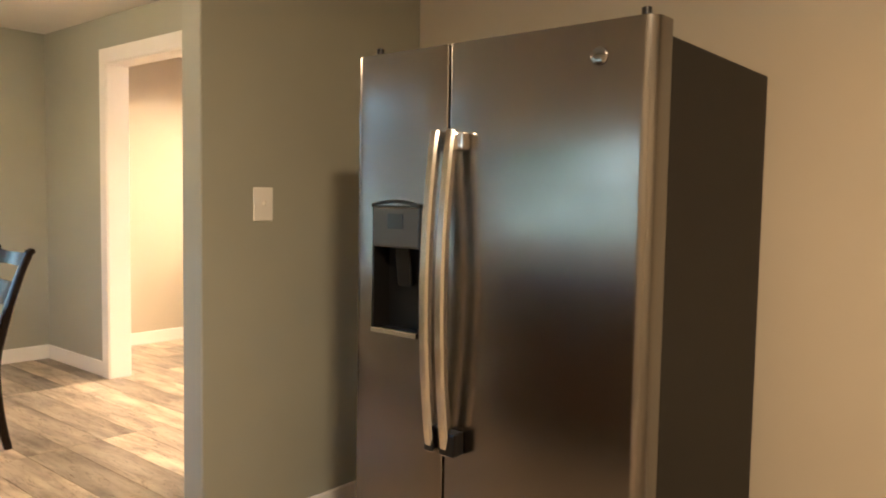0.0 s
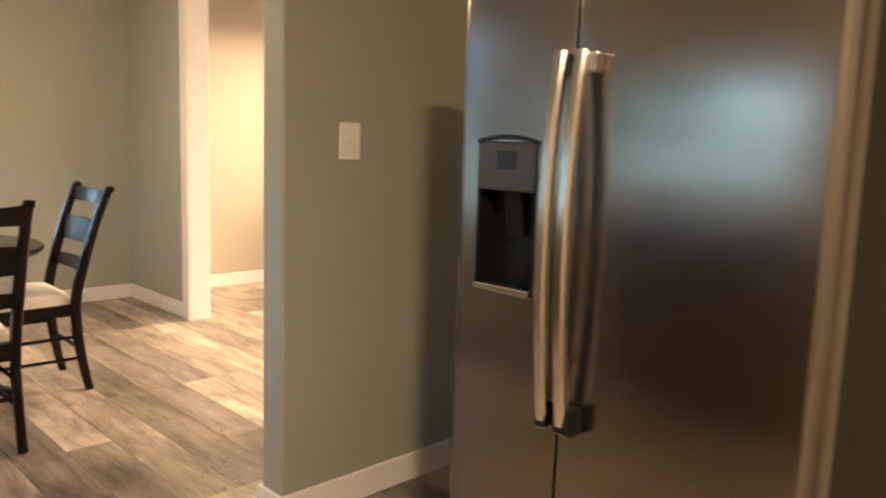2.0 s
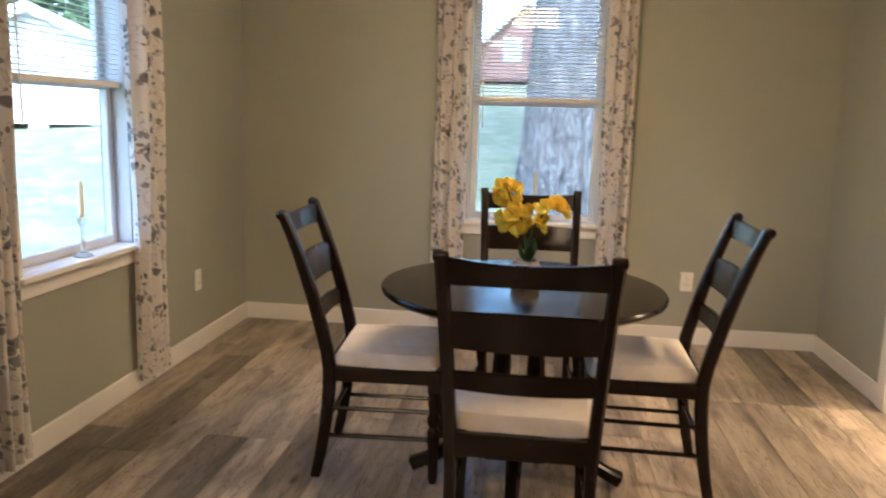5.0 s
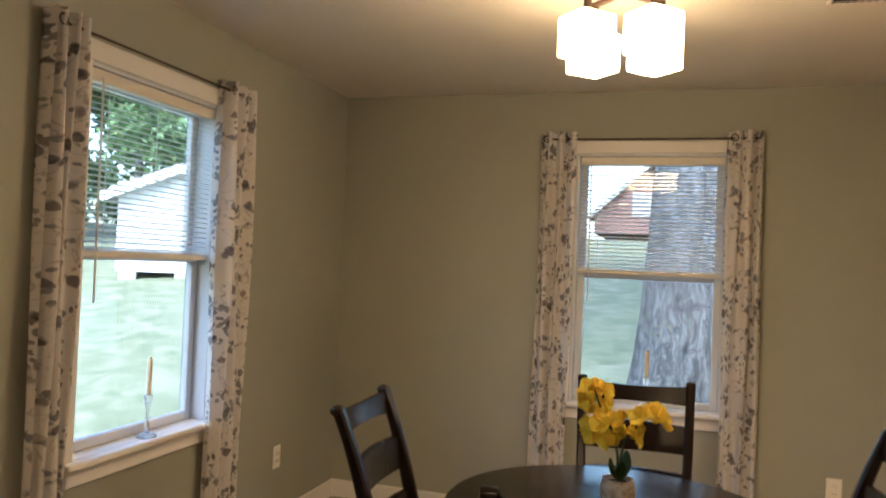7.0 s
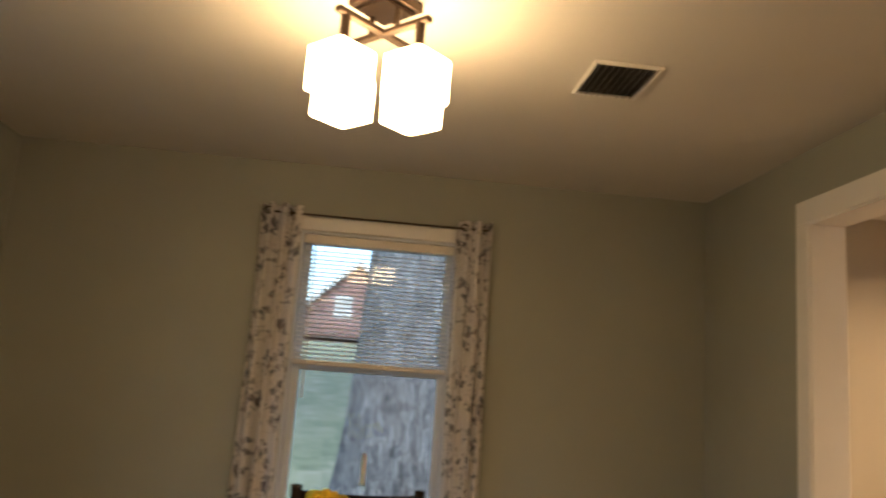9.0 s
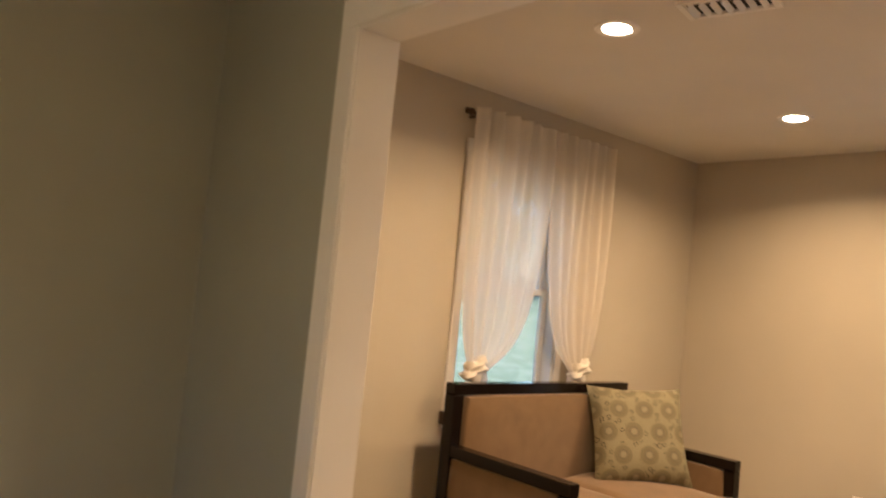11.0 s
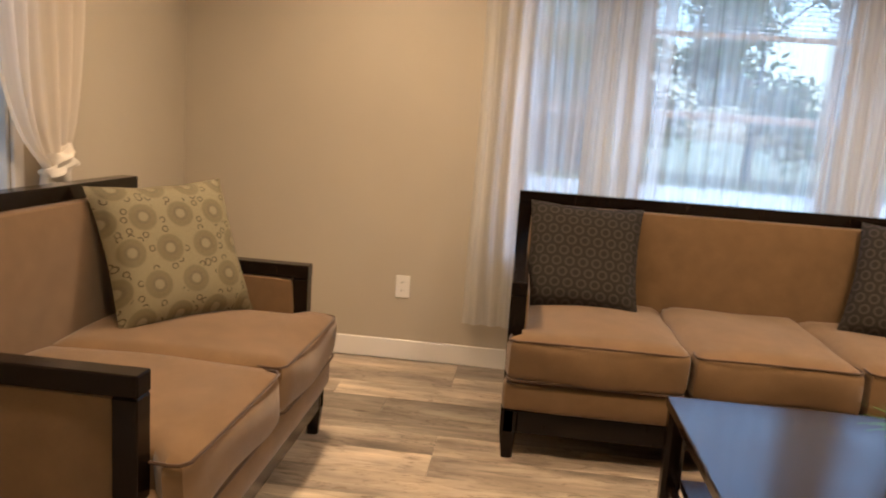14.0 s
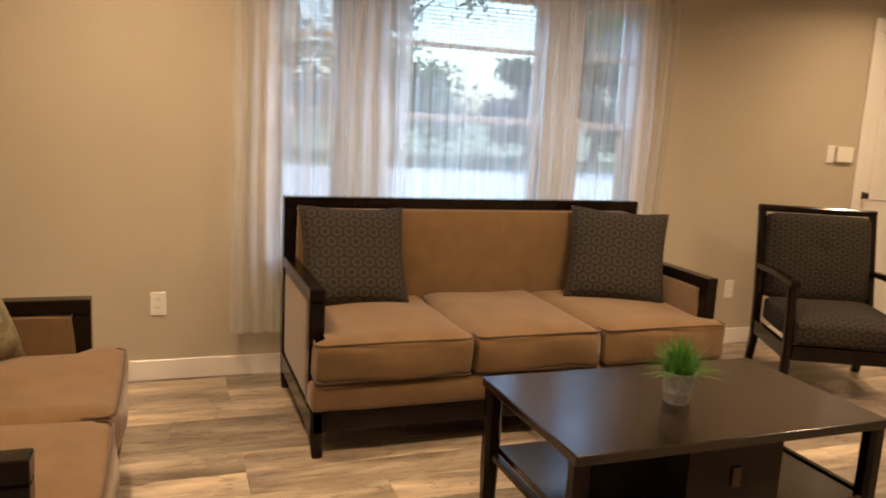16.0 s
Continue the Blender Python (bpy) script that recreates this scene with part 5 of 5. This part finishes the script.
gp = thing("potted_grass", pose(5.09, 3.25, CZ) @ Matrix.Scale(1.1, 4), "green artificial grass in a galvanised bucket", "plant")
part("bucket", lathe([(0.036, 0.0), (0.037, 0.004), (0.040, 0.03), (0.0415, 0.032), (0.041, 0.036), (0.046, 0.085), (0.049, 0.088), (0.049, 0.093), (0.044, 0.093), (0.043, 0.08)], 32), GALV, gp, "embossed galvanised bucket", True)
part("filler", lathe([(0.002, 0.078), (0.0435, 0.078), (0.0435, 0.082), (0.002, 0.084)], 20), SLOT, gp)
rnd = random.Random(11)
verts, faces = [], []
for k in range(420):
    a, lean = rnd.uniform(0, 2 * math.pi), abs(rnd.gauss(0, 0.75))
    lean = min(lean, 1.25)
    ln = rnd.uniform(0.06, 0.125)
    r0 = rnd.uniform(0, 0.036)
    px, py = r0 * math.cos(a), r0 * math.sin(a)
    a += rnd.uniform(-0.5, 0.5)
    dx, dy = math.cos(a), math.sin(a)
    base = len(verts)
    for i in range(4):
        f = i / 3
        out = ln * math.sin(lean) * f * (0.5 + 0.5 * f)
        up = ln * (math.cos(lean * 0.9) * f - 0.28 * lean * f * f)
        wd = 0.0026 * (1 - f * 0.85)
        for sgn in (-1, 1):
            verts.append((px + dx * out - dy * wd * sgn, py + dy * out + dx * wd * sgn, 0.08 + up))
    for i in range(3):
        q = base + 2 * i
        faces.append((q, q + 1, q + 3, q + 2))
gm = bpy.data.meshes.new("grass_blades")
gm.from_pydata(verts, [], faces)
gm.materials.append(GRASS_BLADE)
gb = new("grass_blades", gm)
gb.parent = gp
tagged(gb, "bright green grass blades", kind="stuff")

# armchair by the front door; it faces local -y
ac = thing("armchair", pose(6.51, 1.23, 0, 0, 0, -115.5), "dark wood armchair in brown ringed fabric with a tufted back", "armchair")
AW = 0.31
for s in (-1, 1):
    part("back_post", sweep([(s * AW, 0.03, 0.0), (s * AW, -0.03, 0.2), (s * AW, -0.01, 0.45), (s * AW, 0.09, 0.93)], [(0.04, 0.045), (0.045, 0.055), (0.045, 0.055), (0.042, 0.04)]), ESPRESSO, ac)
    part("front_leg", sweep([(s * AW, -0.56, 0.0), (s * AW, -0.56, 0.3), (s * AW, -0.53, 0.585)], [(0.038, 0.038), (0.046, 0.05), (0.044, 0.045)]), ESPRESSO, ac)
    part("arm", sweep([(s * AW, 0.02, 0.60), (s * AW, -0.3, 0.615), (s * AW, -0.575, 0.605)], (0.052, 0.032)), ESPRESSO, ac)
    part("side_rail", boxed(s * AW - 0.016, s * AW + 0.016, -0.54, -0.04, 0.21, 0.29, 0.003), ESPRESSO, ac)
part("front_rail", boxed(-AW + 0.024, AW - 0.024, -0.575, -0.54, 0.21, 0.29, 0.003), ESPRESSO, ac)
part("top_rail", sweep([(-AW - 0.02, 0.093, 0.935), (AW + 0.02, 0.093, 0.935)], (0.04, 0.042), side=(0, 0, 1)), ESPRESSO, ac)


def uv_flat(ob, axes=(0, 2)):
    me = ob.data
    layer = me.uv_layers.new(name="UVMap")
    for lp in me.loops:
        co = me.vertices[lp.vertex_index].co
        layer.data[lp.index].uv = (co[axes[0]], co[axes[1]] + (co[1] if axes == (0, 2) else 0) * 0.6)


st = part("seat_cushion", soft_box(-AW + 0.022, AW - 0.022, -0.60, -0.03, 0.292, 0.43, 0.03, 0.03), DARK_RINGS, ac, "brown ringed seat cushion", True)
uv_flat(st)
bk = soft_box(-AW + 0.024, AW - 0.024, -0.05, 0.05, -0.26, 0.235, 0.0, 0.03)
for v in bk.verts:
    if v.co.y < 0:
        d = math.hypot(v.co.x, v.co.z - 0.03)
        v.co.y += 0.022 * math.exp(-(d / 0.03) ** 2) - 0.014 * (1 - (v.co.x / AW) ** 2)
bmesh.ops.transform(bk, matrix=Matrix.Translation((0, 0.025, 0.68)) @ Matrix.Rotation(-0.2, 4, "X"), verts=bk.verts)
bp = part("back_cushion", bk, DARK_RINGS, ac, "brown ringed back with one tufted button", True)
uv_flat(bp)

# ---- outdoors ----


def ground_z(x, y):
    """The lawn lies flat round the house and rises behind it."""
    r = max(0.0, y - 8.0) * 0.155
    return -0.55 + 4.4 * math.tanh(r / 4.4)


gx = [-400, -120, -60, -40, -30, -20, -14, -8, -4, 0, 4, 8, 11, 14, 20, 30, 60, 120, 400]
gy = [-400, -100, -40, -20, 0, 6, 8, 10, 12, 14, 17, 20, 24, 28, 33, 40, 48, 60, 90, 150, 400]
bm = bmesh.new()
gv = [[bm.verts.new((x, y, ground_z(x, y))) for x in gx] for y in gy]
for a, b in zip(gv, gv[1:]):
    for i in range(len(gx) - 1):
        bm.faces.new((a[i], a[i + 1], b[i + 1], b[i]))
structure("ground", bm, LAWN, "wide green lawn rising behind the house")
structure("road", boxed(10.5, 31, -200, 200, -0.56, -0.535), CONCRETE, "pale sunlit concrete street in front of the house")
bm = bmesh.new()
dv = [[bm.verts.new((x, y, ground_z(x, y) + 0.02)) for x in (4.6, 9.5)] for y in (7.6, 8, 10, 12, 14, 17, 20)]
for a, b in zip(dv, dv[1:]):
    bm.faces.new((a[0], a[1], b[1], b[0]))
structure("driveway", bm, ASPHALT, "pale concrete driveway beside the house")


def foliage(name, blobs, count, size, seed, parent):
    r = np.random.default_rng(seed)
    centres = []
    for (x, y, z, rad), c in zip(blobs, [count] * len(blobs)):
        d = r.normal(size=(c, 3))
        d /= np.linalg.norm(d, axis=1)[:, None]
        rr = rad * np.minimum(np.abs(r.normal(0.62, 0.3, c)), 1.45)[:, None]
        centres.append(np.array([x, y, z]) + d * rr * np.array([1, 1, 0.8]))
    p = np.concatenate(centres)
    n = len(p)
    a = r.normal(size=(n, 3))
    a /= np.linalg.norm(a, axis=1)[:, None]
    b = np.cross(a, r.normal(size=(n, 3)))
    b /= np.linalg.norm(b, axis=1)[:, None]
    s = size * r.uniform(0.6, 1.4, n)[:, None]
    quad = np.stack([p - a * s, p - b * s * 0.55, p + a * s, p + b * s * 0.55], 1).reshape(-1, 3)
    me = bpy.data.meshes.new(name)
    me.from_pydata(quad.tolist(), [], np.arange(4 * n).reshape(n, 4).tolist())
    me.materials.append(LEAF)
    ob = new(name, me)
    ob.parent = parent
    return tagged(ob, "uneven crown of small green leaves", kind="stuff")


def tree(x, y, height, radius, seed, label, leaves=900, leaf=0.22, bare=0.35):
    r = random.Random(seed)
    t = thing("tree", pose(x, y, ground_z(x, y) - 0.05), label, "tree", "garden trees")
    pts, rad = [], []
    for k in range(12):
        f = k / 11
        pts.append((0.25 * math.sin(2 * f + seed) * f, 0.2 * math.cos(3 * f + seed) * f, height * 0.75 * f))
        rad.append(radius * (1.35 - 0.3 * min(1, f * 8)) * (1 - 0.75 * f))
    bm = tube(pts, rad, seg=28)
    for v in bm.verts:
        a = math.atan2(v.co.y, v.co.x)
        v.co += Vector((math.cos(a), math.sin(a), 0)) * radius * (0.05 * math.sin(9 * a + 2 * v.co.z) + 0.03 * math.sin(17 * a - v.co.z))
    part("trunk", bm, BARK, t, "furrowed grey-brown trunk", True)
    blobs = []
    for k in range(9):
        a = 2 * math.pi * k / 9 + r.uniform(-0.3, 0.3)
        z0 = height * r.uniform(bare, 0.7)
        ln = height * r.uniform(0.2, 0.34)
        end = (ln * math.cos(a), ln * math.sin(a), z0 + ln * r.uniform(0.2, 0.8))
        part("limb", tube([(0, 0, z0), (end[0] * 0.5, end[1] * 0.5, z0 + (end[2] - z0) * 0.6), end], [radius * 0.35, radius * 0.22, radius * 0.07]), BARK, t, "", True)
        blobs.append((*end, height * r.uniform(0.12, 0.2)))
    for k in range(5):
        blobs.append((r.uniform(-1, 1) * height * 0.15, r.uniform(-1, 1) * height * 0.15, height * r.uniform(0.65, 0.95), height * r.uniform(0.14, 0.2)))
    foliage("crown", blobs, leaves, leaf, seed, t)
    return t


tree(2.155, 9.6, 17, 0.52, 1, "broad old shade tree close to the dining window", 500, 0.3, 0.55)
for k, (x, y, h) in enumerate(((-14, 34, 13), (-22, 26, 14), (-6, 42, 15), (-30, 34, 15), (-18, 44, 16), (9, 26, 11), (14, 30, 13), (6, 36, 14), (19, 24, 12), (-30, 14, 13),
                               (27, 12, 10), (25, 26, 12), (34, -16, 14), (38, 3, 9), (28, 18, 11))):
    tree(x, y, h, 0.28, 30 + k, "leafy green garden tree", 900, 0.2, 0.25)


for k, (x, y, h) in enumerate(((-17, 25, 9), (-12.5, 28, 10), (-22, 20, 9), (-9, 33, 9), (12, 22, 9), (17, 22, 8), (21, 24, 8),
                               (38, -5.5, 10), (42, -1, 12), (39, -12.8, 5.2), (41, -18, 8), (44, 4, 12))):
    tree(x, y, h, 0.2, 70 + k, "bushy green tree at the edge of the lawn", 700, 0.17, 0.08)


def hedge(x, y, w, d, h, seed):
    hd = thing("hedge", pose(x, y, ground_z(x, y)), "dense green hedge along the lawn", "hedge", "hedges")
    r = random.Random(seed)
    blobs = [(r.uniform(-w / 2, w / 2), r.uniform(-d / 2, d / 2), h * r.uniform(0.2, 0.7), h * 0.5) for _ in range(int(max(w, d) * 1.6))]
    foliage("leaves", blobs, 160, 0.2, seed, hd)


hedge(20, 30, 18, 2, 3.0, 4)
hedge(-28, 30, 3, 30, 3.0, 5)


def gable_house(name, m, w, d, h, rise, wall, label, boards):
    """A house with a gabled front along local x; lapped boards, roof, trim and one window on the front."""
    hs = thing(name, m, label, "house" if w > 5 else "shed")
    bm = bmesh.new()
    ring = [(-w / 2, 0), (w / 2, 0), (w / 2, h), (0, h + rise), (-w / 2, h)]
    f = [bm.verts.new((x, 0, z)) for x, z in ring]
    b = [bm.verts.new((x, d, z)) for x, z in ring]
    bm.faces.new(f)
    bm.faces.new(list(reversed(b)))
    for k in range(5):
        bm.faces.new((f[k], b[k], b[(k + 1) % 5], f[(k + 1) % 5]))
    bmesh.ops.recalc_face_normals(bm, faces=bm.faces)
    part("wall", bm, wall, hs)
    lap = bmesh.new()
    z = 0.05
    while z < h + rise - 0.15:
        half = w / 2 if z + boards < h else w / 2 * max(0, 1 - (z + boards - h) / rise)
        if half > 0.1:
            sweep([(-half, -0.008, z + boards / 2), (half, -0.008, z + boards / 2)], (boards * 0.94, 0.012), lap, side=(0, 0.12, 1))
        z += boards
    part("siding_boards", lap, wall, hs)
    for s in (-1, 1):
        n = math.hypot(w / 2 + 0.35, rise)
        bm = bmesh.new()
        e = 0.35
        zl = h - e * rise / (w / 2)
        q = [bm.verts.new(p) for p in ((0, -0.3, h + rise), (s * (w / 2 + e), -0.3, zl), (s * (w / 2 + e), d + 0.3, zl), (0, d + 0.3, h + rise))]
        up = [bm.verts.new(v.co + Vector((0, 0, 0.12))) for v in q]
        bm.faces.new(q)
        bm.faces.new(up)
        for k in range(4):
            bm.faces.new((q[k], q[(k + 1) % 4], up[(k + 1) % 4], up[k]))
        bmesh.ops.recalc_face_normals(bm, faces=bm.faces)
        part("roof", bm, ROOFING, hs)
        part("rake_board", sweep([(0, -0.32, h + rise + 0.0), (s * (w / 2 + e), -0.32, zl)], (0.22, 0.04), side=(s * rise / n, 0, (w / 2 + e) / n)), SIDING, hs, "white rake board")
    return hs


red = gable_house("house", pose(0.9, 45, 3.55, 0, 0, 0), 6.6, 10, 1.15, 3.04, BRICKRED, "red-sided neighbouring house with white trim", 0.2)
for x, z in ((-0.75, 1.0), (1.2, 1.0)):
    wn_ = part("window_frame", boxed(x - 0.5, x + 0.5, -0.06, -0.02, z, z + 1.3, 0.01), SIDING, red, "white window frame")
    part("pane", boxed(x - 0.4, x + 0.4, -0.075, -0.061, z + 0.1, z + 1.2), SLAT, wn_)
gable_house("shed", pose(-9.3, 17.2, 0.95, 0, 0, 28), 2.9, 4, 1.85, 0.64, SIDING, "white garden shed with lapped siding on blocks", 0.16)
for x, y in ((-10.4, 16.75), (-9.3, 17.35), (-8.2, 17.95)):
    blk = boxed(-0.2, 0.2, -0.1, 0.1, 0.5, 0.95, 0.01)
    bmesh.ops.transform(blk, matrix=pose(x, y, 0, 0, 0, 28), verts=blk.verts)
    tagged(part("concrete_block", blk, ASPHALT), "grey concrete block under the shed", "block", "shed blocks")
far = gable_house("house", pose(40, 6, -0.55, 0, 0, -90), 12, 9, 3.2, 2.6, BRICKRED, "reddish house across the street", 0.2)

# ---- floor planks ----
PW, PL = 0.18, 1.22
rnd = random.Random(8)
shared = {}


def plank_mesh(length):
    key = round(length, 2)
    if key not in shared:
        bm = boxed(0, PW - 0.0012, 0, key - 0.0012, -0.006, 0.0, 0.0012)
        me = bpy.data.meshes.new("plank")
        bm.to_mesh(me)
        bm.free()
        me.materials.append(PLANK)
        shared[key] = me
    return shared[key]


floor_ob = bpy.data.objects["floor"]
x, col = XW, 0
while x < XE - 0.02:
    y = YS - rnd.choice((0.0, 0.3, 0.5, 0.7, 0.95))
    while y < YN - 0.02:
        y0, y1 = max(y, YS), min(y + PL, YN)
        if y1 - y0 > 0.03:
            p = new("plank", plank_mesh(y1 - y0))
            p.parent = floor_ob
            p.location = (x, y0, 0)
        y += PL
    x += PW
